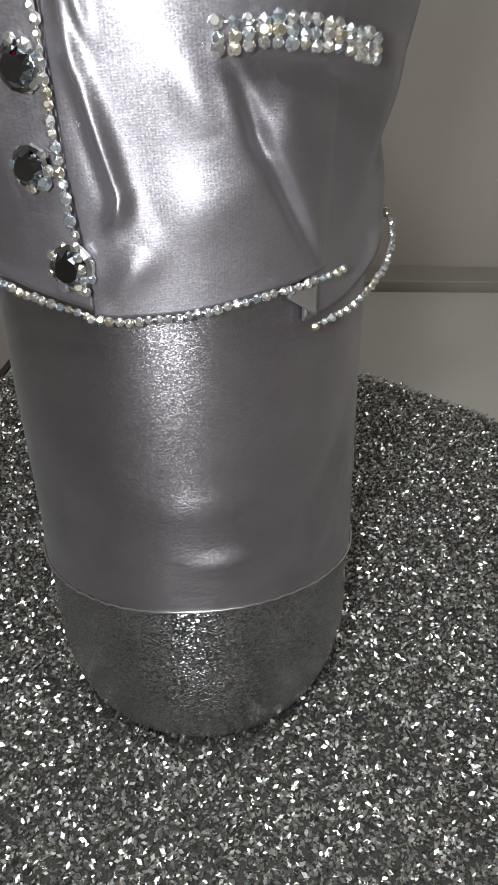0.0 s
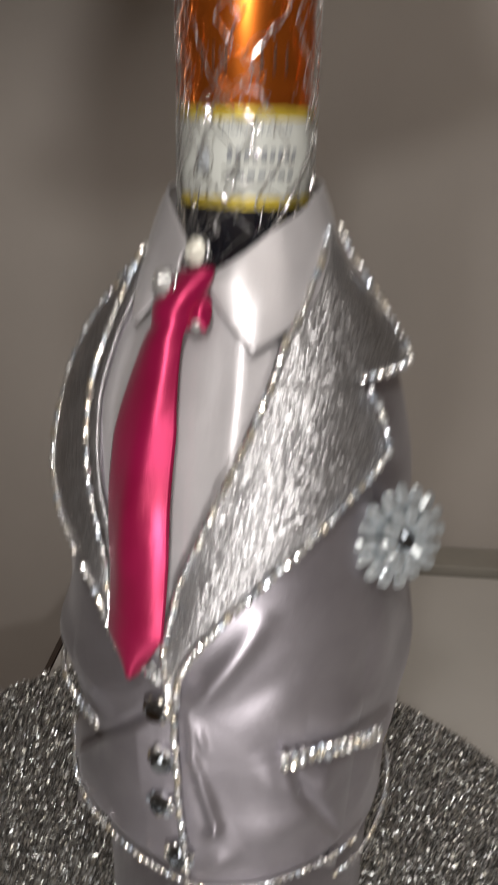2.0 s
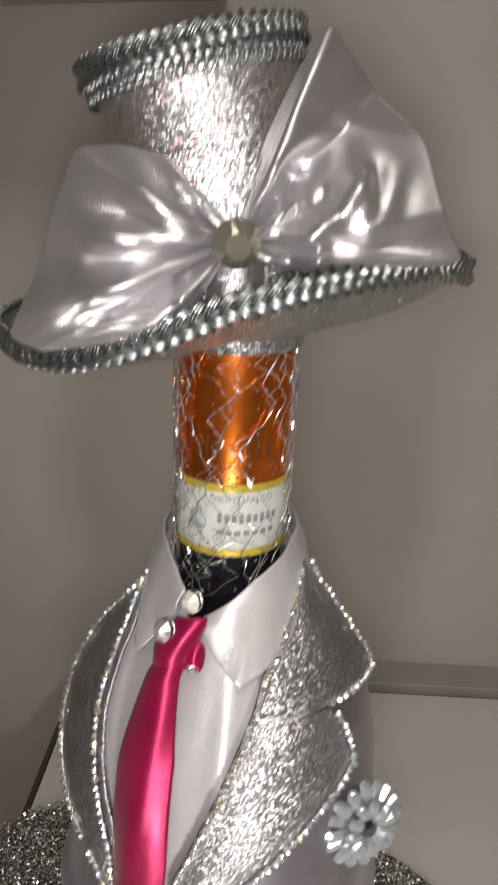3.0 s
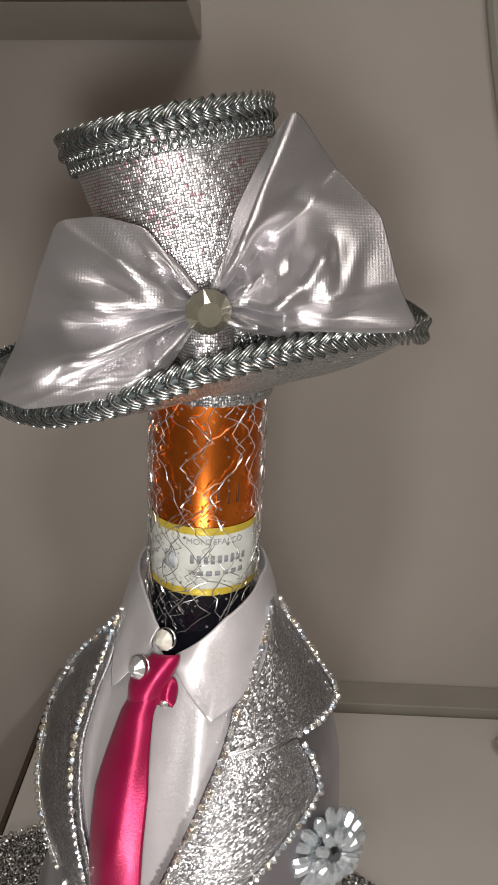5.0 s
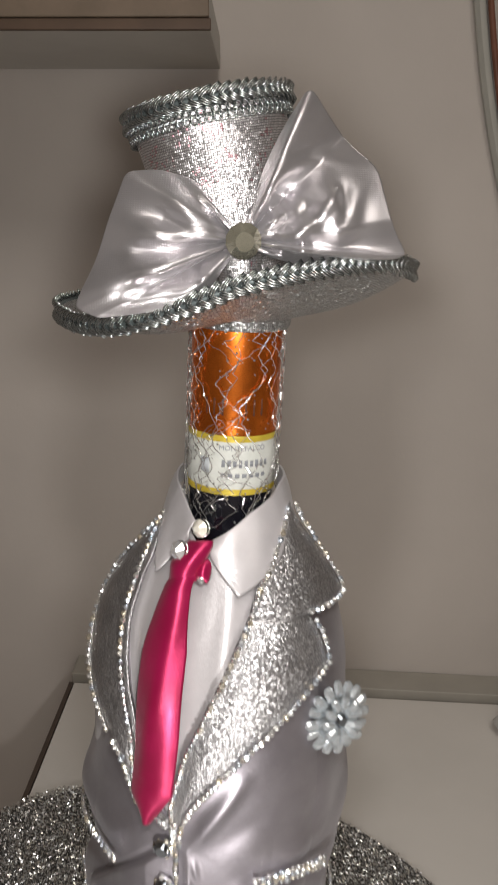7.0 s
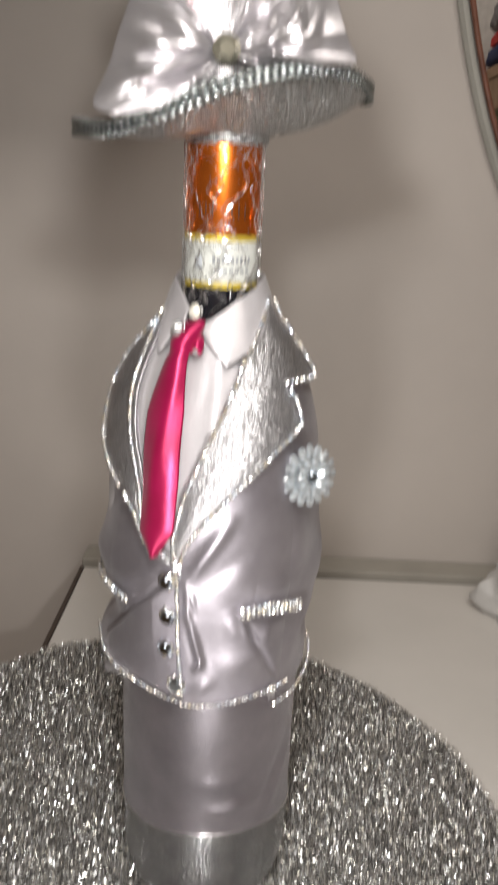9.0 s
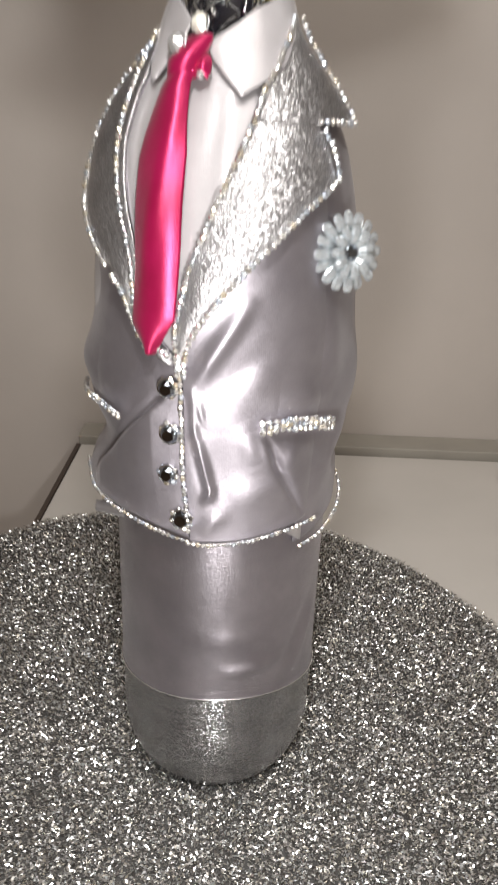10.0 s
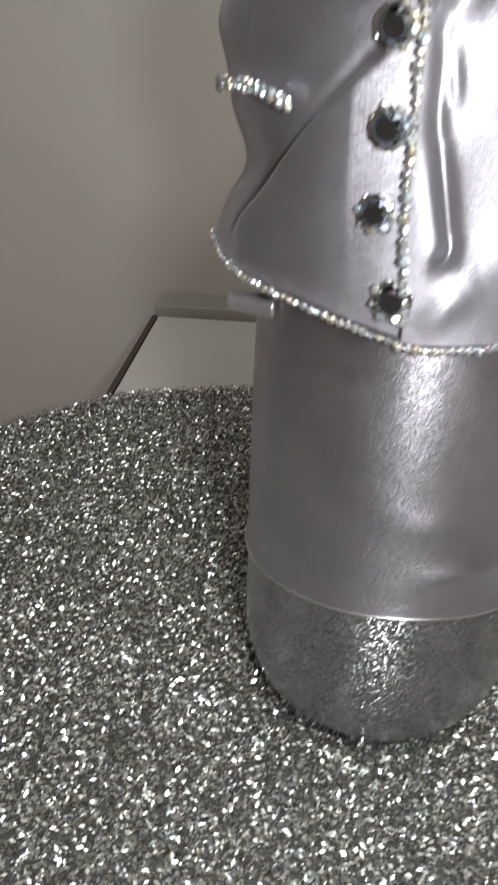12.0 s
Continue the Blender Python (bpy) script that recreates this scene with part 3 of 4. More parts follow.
def trouser_place(u, v):
    t = -180 + 360 * u
    z0 = SEAM(t)
    z = z0 + (0.150 - z0) * v
    d = 0.0006 * bumpy((t / 40, z * 30, 0), 1.0, 2.0)
    d += 0.0019 * ridge(t, z, (4, 0.0735), (34, 0.0755), 0.0030)
    d += 0.0010 * ridge(t, z, (-8, 0.088), (26, 0.090), 0.0045) + 0.0012 * ridge(t, z, (34, 0.128), (62, 0.118), 0.0035)
    d -= 0.0012 * ridge(t, z, (38, 0.070), (62, 0.100), 0.004)
    d += 0.0010 * ridge(t, z, (44, 0.066), (66, 0.092), 0.003)
    if v < 0.03:
        d += 0.0003
    r = 0.0426 + d
    return Vector((0.0011 + r * math.sin(radians(t)), -r * math.cos(radians(t)), z))


part("trouser_cover", grid(160, 70, trouser_place, True), TROUSER_SATIN, bottle, "smooth grey satin sleeve round the body")
bm = bmesh.new()
tube(bm, [Vector((0.0011 + 0.0431 * math.sin(radians(t)), -0.0431 * math.cos(radians(t)), SEAM(t) + 0.0002 * math.sin(t * 3.1))) for t in range(-180, 184, 3)], 0.00035, 5)
part("seam_thread", bm, THREAD, bottle, "fine silver thread along the seam")

# shirt
def shirt_place(u, v):
    t = -95 + 190 * u
    top = 0.296 + 0.0125 * min(1.0, max(0.0, (abs(t + 12) - 14) / 50))
    z = 0.195 + (top - 0.195) * v
    d = 0.0006 * bumpy((t / 30, z * 40, 0), 1.2, 4.0) + 0.0009 * ridge(t, z, (2, 0.285), (-6, 0.225), 0.0035)
    return on(t, z, -0.0005 + d)


thicken(part("shirt_front", grid(90, 60, shirt_place), SHIRT_SATIN, bottle, "white satin shirt front"), 0.0006)


def collar(edge, tip, mid):
    """One collar leaf: a folded band falling from the neck to a point."""
    def place(u, v):
        t = straight([(k, e[0]) for k, e in edge])(u)
        zt = straight([(k, e[1]) for k, e in edge])(u)
        tb, zb = straight(mid)(u), straight(tip)(u)
        tt, zz = t + (tb - t) * v, zt + (zb - zt) * v
        return on(tt, zz, 0.0010 + 0.0026 * math.sin(math.pi * (0.12 + 0.62 * v)) + 0.0004 * bumpy((tt / 20, zz * 50, 0), 1.0, 3.0))
    return place


# the right leaf runs from the throat round to the shoulder
leaf = thicken(part("collar_leaf", grid(40, 24, collar([(0, (-15, 0.2978)), (0.2, (19, 0.3072)), (0.5, (64, 0.3145)), (1, (125, 0.3165))], [(0, 0.2958), (0.2, 0.2832), (0.5, 0.2995), (1, 0.3075)], [(0, -14), (0.2, 5), (0.5, 55), (1, 125)])), SHIRT_SATIN, bottle, "white satin collar leaf"), 0.0008, 1.0)
leaf = thicken(part("collar_leaf", grid(40, 24, collar([(0, (-32, 0.3030)), (0.25, (-50, 0.3085)), (0.5, (-66, 0.3122)), (1, (-130, 0.3160))], [(0, 0.2990), (0.22, 0.2861), (0.5, 0.3000), (1, 0.3080)], [(0, -33), (0.22, -44.5), (0.5, -68), (1, -130)])), SHIRT_SATIN, bottle, "white satin collar leaf"), 0.0008, 1.0)

# tie
TIE_L = straight([(0.2058, -27.5), (0.2155, -33.7), (0.235, -33), (0.2645, -35), (0.2846, -32.7), (0.288, -31), (0.2919, -33.5), (0.2985, -27)])
TIE_R = straight([(0.2058, -26.5), (0.2181, -18.4), (0.239, -17), (0.267, -16.8), (0.286, -20.5), (0.289, -20), (0.2919, -18), (0.2985, -13.6)])


def tie_place(u, v):
    z = 0.2058 + (0.290 - 0.2058) * v
    t = TIE_L(z) + (TIE_R(z) - TIE_L(z)) * u + 0.8
    puff = 0.0022 * math.sin(math.pi * u) + 0.0007 * ridge(t, z, (-22, 0.28), (-28, 0.225), 0.0022)
    return on(t, z, 0.0050 + puff + 0.0005 * bumpy((t / 15, z * 60, 0), 1.0, 7.0))


tie = thicken(part("tie", grid(24, 90, tie_place), TIE_SATIN, bottle, "bright pink satin tie"), 0.0012, 1.0)


def knot_place(u, v):
    z = 0.2878 + (0.2990 - 0.2878) * v + 0.0012 * (u - 0.5)
    a, b = TIE_L(max(z, 0.2878)), TIE_R(max(z, 0.2878))
    t = a + (b - a) * u
    return on(t, z, 0.0050 + 0.0042 * math.sin(math.pi * u) ** 0.6 * math.sin(math.pi * (0.12 + 0.8 * v)))


knot = thicken(part("knot", grid(20, 16, knot_place), TIE_SATIN, tie, "folded tie knot"), 0.0012, 1.0)


def tail_place(u, v):
    return on(-18.5 + 7 * u, 0.2928 - 0.0055 * v + 0.001 * math.sin(math.pi * u), 0.0045 + 0.0022 * math.sin(math.pi * u) * math.sin(math.pi * v))


thicken(part("knot_tail", grid(12, 12, tail_place), TIE_SATIN, tie, "pink satin loop beside the knot"), 0.001, 1.0)

BEAD = gem_mesh("bead", 0.00114, 0.0014, 7, 0.5, CRYSTAL)
SMALL_BEAD = gem_mesh("bead", 0.00092, 0.0012, 7, 0.5, CRYSTAL)
CLAW = gem_mesh("claw", 0.00125, 0.0015, 6, 0.55, CRYSTAL)
BIG_BEAD = gem_mesh("bead", 0.00120, 0.0015, 8, 0.55, CRYSTAL)


def stone(name, theta, z, off, r, material, label):
    bed = part("%s_setting" % name, lathe([(r * 0.9, 0), (r * 1.03, r * 0.15), (r * 1.02, r * 0.3), (r * 0.9, r * 0.34)], 24, False), SETTING, bottle, label, True, facing(on(theta, z, off), out(theta, z)))
    me = gem_mesh(name, r, r * 1.0, 9, 0.36, material)
    piece(name, me, bed, pose(0, 0, r * 0.15, 14, -12, 0))
    return bed


stone("throat_stone", -30, 0.2965, 0.0085, 0.0032, STRASS, "round clear throat stone")
stone("collar_stone", -22.4, 0.3027, 0.0050, 0.0031, PALE_STONE, "pale creamy round bead")
stone("tail_stone", -15, 0.2885, 0.0056, 0.0014, STRASS, "tiny clear bead")


# ---- jacket ----
V_LEFT = straight([(0.135, -13.5), (0.142, -13.3), (0.16, -15), (0.193, -16), (0.2035, -18), (0.2066, -21.5), (0.2110, -29), (0.2162, -35), (0.2335, -35.5), (0.242, -38.5), (0.256, -44.5), (0.269, -50.5), (0.279, -53), (0.2896, -57), (0.3035, -73)])
V_RIGHT = straight([(0.130, -13), (0.142, -12.7), (0.16, -14.8), (0.193, -15.4), (0.2055, -16.5), (0.2124, -18.5), (0.2325, -13.5), (0.2505, -5.8), (0.2685, 4.5), (0.2855, 16), (0.299, 38), (0.3075, 70)])
HEM_RIGHT = curve([(-18, 0.1352), (-8, 0.1345), (8, 0.1355), (25, 0.1378), (50, 0.1398)])
HEM_LEFT = curve([(-98, 0.1445), (-86, 0.1425), (-60, 0.1415), (-36, 0.1397), (-20, 0.1368), (-10, 0.1350)])
HEM_BACK = straight([(36, 0.1290), (54, 0.1312), (70, 0.1345), (80, 0.1368), (90, 0.1390), (120, 0.142), (190, 0.146), (262, 0.145), (290, 0.142)])


def folds(t, z):
    """Soft creases of the jacket: metres outwards."""
    t = t - 360 if t > 180 else t
    d = 0.0012 * bumpy((t / 34, z * 26, 0), 1.0, 1.3)
    # a narrow folded leaf of cloth beside the closing edge, hooked at its foot
    d += 0.0016 * ridge(t, z, (-12.0, 0.1935), (-10.6, 0.1765), 0.0012) + 0.0019 * ridge(t, z, (-11.2, 0.1800), (-3.6, 0.1530), 0.0015)
    d += 0.0016 * ridge(t, z, (-3.8, 0.1565), (-7.0, 0.1512), 0.0013)
    d -= 0.0005 * ridge(t, z, (-12.2, 0.1740), (-8.0, 0.1560), 0.0016)
    d += 0.0012 * ridge(t, z, (-9.6, 0.1905), (-7.6, 0.1815), 0.0012)
    d -= 0.0008 * ridge(t, z, (-3, 0.176), (2, 0.150), 0.0050)
    # the hollow beside the pocket and its rims
    d += 0.0012 * ridge(t, z, (9, 0.1780), (15, 0.1660), 0.0034)
    d += 0.0013 * ridge(t, z, (18, 0.178), (20, 0.165), 0.0026)
    # the crease that falls from the pocket to the hem
    d -= 0.0018 * ridge(t, z, (18, 0.176), (25, 0.163), 0.0015) + 0.0019 * ridge(t, z, (23, 0.165), (40, 0.142), 0.0015)
    d += 0.0012 * ridge(t, z, (29, 0.171), (31, 0.163), 0.0028)
    d += 0.0012 * ridge(t, z, (3, 0.1520), (29, 0.1585), 0.0060)
    d += 0.0012 * ridge(t, z, (-10, 0.1385), (1, 0.1470), 0.0030)
    # chest folds under the lapel
    d += 0.0022 * ridge(t, z, (-12.5, 0.1935), (8, 0.2225), 0.0028)
    d -= 0.0006 * ridge(t, z, (-4, 0.192), (14, 0.206), 0.0036)
    d += 0.0007 * ridge(t, z, (2, 0.186), (20, 0.200), 0.0070)
    d += 0.0014 * ridge(t, z, (22, 0.188), (48, 0.187), 0.0046)
    d -= 0.0016 * ridge(t, z, (24, 0.1762), (52, 0.174), 0.0030)
    d += 0.0014 * ridge(t, z, (46, 0.220), (56, 0.192), 0.0060)
    # the other front: the lower flap lies over the upper cloth along a slanting line
    line = 0.1905 + (t + 22) * 0.00080
    span = min(1.0, max(0.0, (-13 - t) / 16)) * min(1.0, max(0.0, (t + 76) / 10))
    lap = min(1.0, max(0.0, (line - z) / 0.0016 + 0.5))
    d += span * (0.0022 * lap * lap * (3 - 2 * lap) * math.exp(-max(0.0, line - z) / 0.020) - 0.0010 * math.exp(-((z - line - 0.0016) / 0.0022) ** 2))
    d += 0.0010 * ridge(t, z, (-24, 0.176), (-46, 0.154), 0.0080)
    d += 0.0012 * ridge(t, z, (-30, 0.198), (-54, 0.184), 0.0050)
    d += 0.0030 * ridge(t, z, (-98, 0.194), (-62, 0.192), 0.0080)
    d -= 0.0038 * ridge(t, z, (-130, 0.163), (-50, 0.166), 0.0080)
    d -= 0.0018 * ridge(t, z, (-130, 0.222), (-56, 0.218), 0.0150)
    d += 0.0034 * ridge(t, z, (100, 0.205), (74, 0.176), 0.0110)
    d -= 0.0018 * ridge(t, z, (62, 0.158), (96, 0.160), 0.0060)
    d += 0.0012 * ridge(t, z, (54, 0.150), (70, 0.172), 0.0050)
    return d


def right_place(u, v):
    z_top = 0.300
    z = 0.135 + (z_top - 0.135) * v
    first = V_RIGHT(z) + (4.0 * min(1, max(0, (z - 0.208) / 0.012)))
    t = first + (47 - first) * u
    low = HEM_RIGHT(t)
    z = low + (z_top - low) * v
    flush = max(0.0, (u - 0.72) / 0.28) ** 2
    return on(t, z, 0.0022 - 0.0020 * flush + folds(t, z) * min(1, 0.35 + 4 * u))


def left_place(u, v):
    z_top = 0.298
    z = 0.138 + (z_top - 0.138) * v
    first = V_LEFT(z) - (2.5 * min(1, max(0, (z - 0.208) / 0.012)))
    t = first + (-98 - first) * u
    low = HEM_LEFT(t)
    z = low + (z_top - low) * v
    flare = 0.0062 * max(0.0, (-t - 45) / 50) ** 1.5 * max(0.0, 1 - (z - 0.14) / 0.02)
    return on(t, z, 0.0014 - 0.0012 * min(1, max(0, (z - 0.205) / 0.03)) + folds(t, z) * min(1, 0.35 + 4 * u) + flare)


def back_place(u, v):
    t = 38 + (268 - 38) * u
    low, top = HEM_BACK(t), 0.301
    z = low + (top - low) * v
    tuck = max(0.0, (u - 0.86) / 0.14)
    return on(t, z, 0.0008 - 0.0030 * tuck + folds(t, z))


thicken(part("jacket_front", grid(170, 220, right_place), SILVER_SATIN, bottle, "silver satin jacket front with soft creases"), 0.0009)
thicken(part("jacket_front", grid(140, 190, left_place), SILVER_SATIN, bottle, "silver satin jacket front with a flared corner"), 0.0009)
thicken(part("jacket_back", grid(140, 130, back_place), SILVER_SATIN, bottle, "silver satin jacket back and side"), 0.0009)

def tab_place(u, v):
    a = math.pi * (v - 0.5)
    return Vector((-0.0372 - 0.0115 * u, -0.0185 - 0.0030 * math.cos(a) + 0.004 * u, 0.1330 - 0.0030 * math.sin(a) * (1 - 0.2 * u)))


thicken(part("lining_tab", grid(16, 8, tab_place), BOW_SATIN, bottle, "bright satin lining end under the hem"), 0.0006)


def corner_place(u, v):
    return on(31 + 9 * u, 0.1375 - 0.0070 * v * (0.25 + 0.75 * u), 0.0020 + 0.0012 * math.sin(math.pi * u))


thicken(part("lining_corner", grid(10, 8, corner_place), BOW_SATIN, bottle, "folded bright lining corner at the hem"), 0.0006)

# lapels
L_OUT = straight([(0.2015, -22), (0.2056, -28.5), (0.2165, -36), (0.2225, -39), (0.229, -47), (0.239, -62), (0.248, -74), (0.262, -84), (0.282, -84), (0.2886, -82), (0.302, -73)])
L_IN = straight([(0.2015, -18), (0.2056, -20), (0.2085, -26), (0.2162, -33), (0.233, -35), (0.242, -38), (0.256, -44.5), (0.269, -49.5), (0.279, -52), (0.2896, -56.5), (0.302, -71)])
R_OUT = straight([(0.1975, -13.5), (0.2055, -14), (0.2148, -10), (0.2275, 0), (0.239, 12), (0.2513, 27), (0.261, 45), (0.270, 43), (0.2762, 40), (0.27625, 75), (0.287, 74.5), (0.295, 76), (0.303, 74), (0.308, 72)])
R_IN = straight([(0.1975, -17.5), (0.2055, -18.5), (0.2124, -19), (0.2325, -14.5), (0.2505, -6.5), (0.2685, 3.5), (0.2855, 15), (0.299, 37), (0.303, 52), (0.308, 62)])


def lapel(low, high, inner, outer, lift, base=0.0030):
    def place(u, v):
        z = low + (high - low) * v
        t = inner(z) + (outer(z) - inner(z)) * u
        roll = base + 0.0010 * u + lift * u * math.sin(math.pi * min(1, max(0, v))) + 0.0012 * math.sin(math.pi * u)
        return on(t, z, roll + 0.0003 * bumpy((t / 10, z * 80, 0), 1.0, 9.0))
    return place


thicken(part("lapel", grid(40, 110, lapel(0.2015, 0.302, L_IN, L_OUT, 0.0006, 0.0022)), LAPEL_LAME, bottle, "glittering silver lame lapel edged with beads"), 0.0010)
thicken(part("lapel", grid(40, 220, lapel(0.1975, 0.3075, R_IN, R_OUT, 0.0020)), LAPEL_LAME, bottle, "glittering silver lame notched lapel edged with beads"), 0.0010)


def bead_line(name, keys, step, off, label, meshes=(BEAD,), rows=1, gap=0.0):
    """A row of small faceted beads sewn along a line of the form."""
    bm = bmesh.new()
    places = along(keys, step, off)
    tube(bm, [p for p, n in places] if len(places) > 1 else [places[0][0], places[0][0] + Vector((0, 0, 0.001))], 0.00030, 5)
    cord = part(name, bm, THREAD, bottle, label)
    rng = random.Random(len(places) * 7 + len(name))
    for r in range(rows):
        for p, n in places:
            q = p + Vector((0, 0, -gap * r)) + Vector([rng.uniform(-0.00012, 0.00012) for _ in range(3)])
            tilt = (n + Vector([rng.uniform(-0.35, 0.35) for _ in range(3)])).normalized()
            piece("bead", rng.choice(meshes), cord, facing(q, tilt, rng.uniform(0.85, 1.12), rng.uniform(0, 3)))
    return cord


def left_edge(z):
    return 0.0036 + 0.0006 * math.sin(math.pi * min(1, max(0, (z - 0.2015) / 0.1005)))


def line_of(fn, a, b, n=12):
    return [(fn(a + (b - a) * k / n), a + (b - a) * k / n) for k in range(n + 1)]


bead_line("hem_trim", [(t, HEM_LEFT(t)) for t in range(-97, -9, 6)], 0.00175, lambda z: 0.0038 + 0.0040 * max(0.0, (z - 0.1408) / 0.0037) ** 1.5, "silver bead trim along the jacket hem", (SMALL_BEAD,))
bead_line("hem_trim", [(t, HEM_RIGHT(t)) for t in range(-13, 48, 5)], 0.00175, 0.0036, "silver bead trim along the jacket hem", (SMALL_BEAD,))
bead_line("hem_trim", [(38, 0.1292), (54, 0.1312), (70, 0.1345), (80, 0.1368), (90, 0.1390), (100, 0.1400)], 0.00170, 0.0030, "silver bead trim along the side hem", (SMALL_BEAD,))
bead_line("placket_trim", line_of(V_RIGHT, 0.1405, 0.2055), 0.00190, 0.0046, "bead trim down the jacket's closing edge", (BEAD, SMALL_BEAD))
bead_line("lapel_trim", [(t + 1.0, z) for t, z in line_of(R_IN, 0.199, 0.307, 20)], 0.00195, 0.0044, "bead trim on the lapel's inner edge", (BEAD,))
bead_line("lapel_trim", line_of(R_OUT, 0.199, 0.261, 14) + [(43.5, 0.270), (40.5, 0.2756)], 0.00200, 0.0064, "bead trim on the lapel's outer edge", (BEAD,))
bead_line("lapel_trim", [(41, 0.2768), (58, 0.2764), (75, 0.2760), (74.5, 0.287), (76, 0.295), (74, 0.303), (72, 0.3072)], 0.00205, 0.0056, "bead trim round the collar notch", (BEAD,))
bead_line("lapel_trim", [(t - 0.5, z) for t, z in line_of(L_IN, 0.205, 0.302, 18)], 0.00205, 0.0046, "bead trim on the lapel's inner edge", (BEAD,))
bead_line("lapel_trim", line_of(L_OUT, 0.2056, 0.2290, 6), 0.00195, left_edge, "bead trim on the lapel's outer edge", (BEAD,))
bead_line("lapel_trim", line_of(L_OUT, 0.2310, 0.302, 14), 0.00205, left_edge, "bead trim on the lapel's outer edge", (BEAD,))
bead_line("pocket_trim", [(15, 0.1822), (26, 0.1828), (38, 0.1815), (50.5, 0.1785)], 0.0022, 0.0048, "three rows of crystal beads on the pocket", (BIG_BEAD, BEAD), 3, 0.0017)
bead_line("pocket_trim", [(-92, 0.1800), (-75, 0.1818), (-55, 0.1820), (-42, 0.1795)], 0.0021, 0.0040, "two rows of crystal beads on the pocket", (BEAD, SMALL_BEAD), 2, 0.0014)

for t, z, r in ((-21.0, 0.1933, 0.0032), (-20.4, 0.1766, 0.0033), (-21.6, 0.1611, 0.0031), (-15.7, 0.1443, 0.0035)):
    bed = part("button", lathe([(r * 0.75, 0), (r * 1.22, r * 0.15), (r * 1.2, r * 0.45), (r * 0.96, r * 0.55)], 12), SETTING, bottle, "round smoky faceted stone button in a bright setting", False, facing(on(t, z, 0.0026), out(t, z), 1.0, t))
    for k in range(8):
        w = 2 * math.pi * (k + 0.35) / 8
        size = 0.75 + 0.35 * math.sin(5.3 * k + t)
        piece("claw", CLAW, bed, pose(r * 1.12 * math.cos(w), r * 1.12 * math.sin(w), r * 0.20, 24 * math.sin(3.1 * k + t), 24 * math.cos(4.7 * k), 30 * k) @ Matrix.Diagonal((size, size, size, 1)))
    piece("stone", gem_mesh("stone", r * 1.02, r * 0.9, 10, 0.62, JET), bed, pose(0, 0, r * 0.12))

# brooch
FLOWER_T, FLOWER_Z = 54, 0.2375


def petal_mesh():
    bm = bmesh.new()
    n, rows = 6, [(0.0, 0.0003), (0.2, 0.0009), (0.55, 0.0015), (0.85, 0.0016), (0.96, 0.0012), (1.0, 0.0004)]
    length = 0.0090
    rings = [[bm.verts.new((0.0022 + s * length, w * math.cos(2 * math.pi * k / n), 0.0012 + 0.75 * w * math.sin(2 * math.pi * k / n) + 0.0012 * math.sin(math.pi * s))) for k in range(n)] for s, w in rows]
    for a, b in zip(rings, rings[1:]):
        for k in range(n):
            bm.faces.new((a[k], a[(k + 1) % n], b[(k + 1) % n], b[k]))
    bm.faces.new(rings[0][::-1])
    bm.faces.new(rings[-1])
    bmesh.ops.recalc_face_normals(bm, faces=bm.faces)
    me = bpy.data.meshes.new("petal")
    bm.to_mesh(me)
    bm.free()
    me.materials.append(CLEAR)
    return me


PETAL = petal_mesh()
brooch = part("flower_brooch", lathe([(0.0060, -0.002), (0.0064, 0.0006), (0.003, 0.0010)], 24, True), BRAID_CORE, bottle, "clear crystal flower brooch with many petals", True, facing(on(FLOWER_T, FLOWER_Z, 0.0036) + Vector((-0.0024, 0.0002, -0.0004)), Vector((0.42, -1.0, 0.14)).normalized(), 1.2))
rng = random.Random(5)
for k in range(16):
    piece("petal", PETAL, brooch, Matrix.Rotation(2 * math.pi * k / 16, 4, "Z") @ pose(0, 0, 0.0008, rng.uniform(-8, 8), -6 + rng.uniform(-5, 5), 0))
for k in range(11):
    piece("petal", PETAL, brooch, Matrix.Rotation(2 * math.pi * (k + 0.4) / 11, 4, "Z") @ pose(0, 0, 0.0026, rng.uniform(-8, 8), -22 + rng.uniform(-6, 6), 0) @ Matrix.Diagonal((0.72, 0.9, 0.9, 1)))
piece("stone", gem_mesh("stone", 0.0027, 0.0020, 8, 0.5, JET), brooch, pose(0, 0, 0.0046))

# ---- hat ----
hat = empty("miniature_top_hat", pose(0.0005, 0.0, 0.3750, 2, 0, 0))
tagged(hat, "tilted silver top hat with braided edges and satin bow", "hat")


BRIM_RISE = curve([(-1, -0.0040), (-0.8, -0.0052), (-0.6, -0.0040), (-0.4, 0.0004), (-0.2, 0.0054), (0, 0.0108), (0.25, 0.0146), (0.5, 0.0172), (0.75, 0.0178), (0.9, 0.0155), (1, 0.0130)])


def brim_edge(a):
    """The wavy outer edge of the brim at angle a from the front."""
    x, y = 0.0572 * math.sin(a), -0.0455 * math.cos(a)
    side = math.sin(a)
    z = BRIM_RISE(side) + 0.0080 * (0.5 - 0.5 * math.cos(a)) ** 1.5 * (1 - abs(side))
    return Vector((x - 0.002, y, z))


def brim_place(u, v):
    a = 2 * math.pi * u
    edge = brim_edge(a)
    inner = Vector((0.0172 * math.sin(a), -0.0172 * math.cos(a), -0.0035))
    s = v ** 0.9
    p = inner.lerp(edge, s)
    p.z += 0.0012 * math.sin(math.pi * v) * math.sin(3 * a) - 0.002 * math.sin(math.pi * v)
    return p


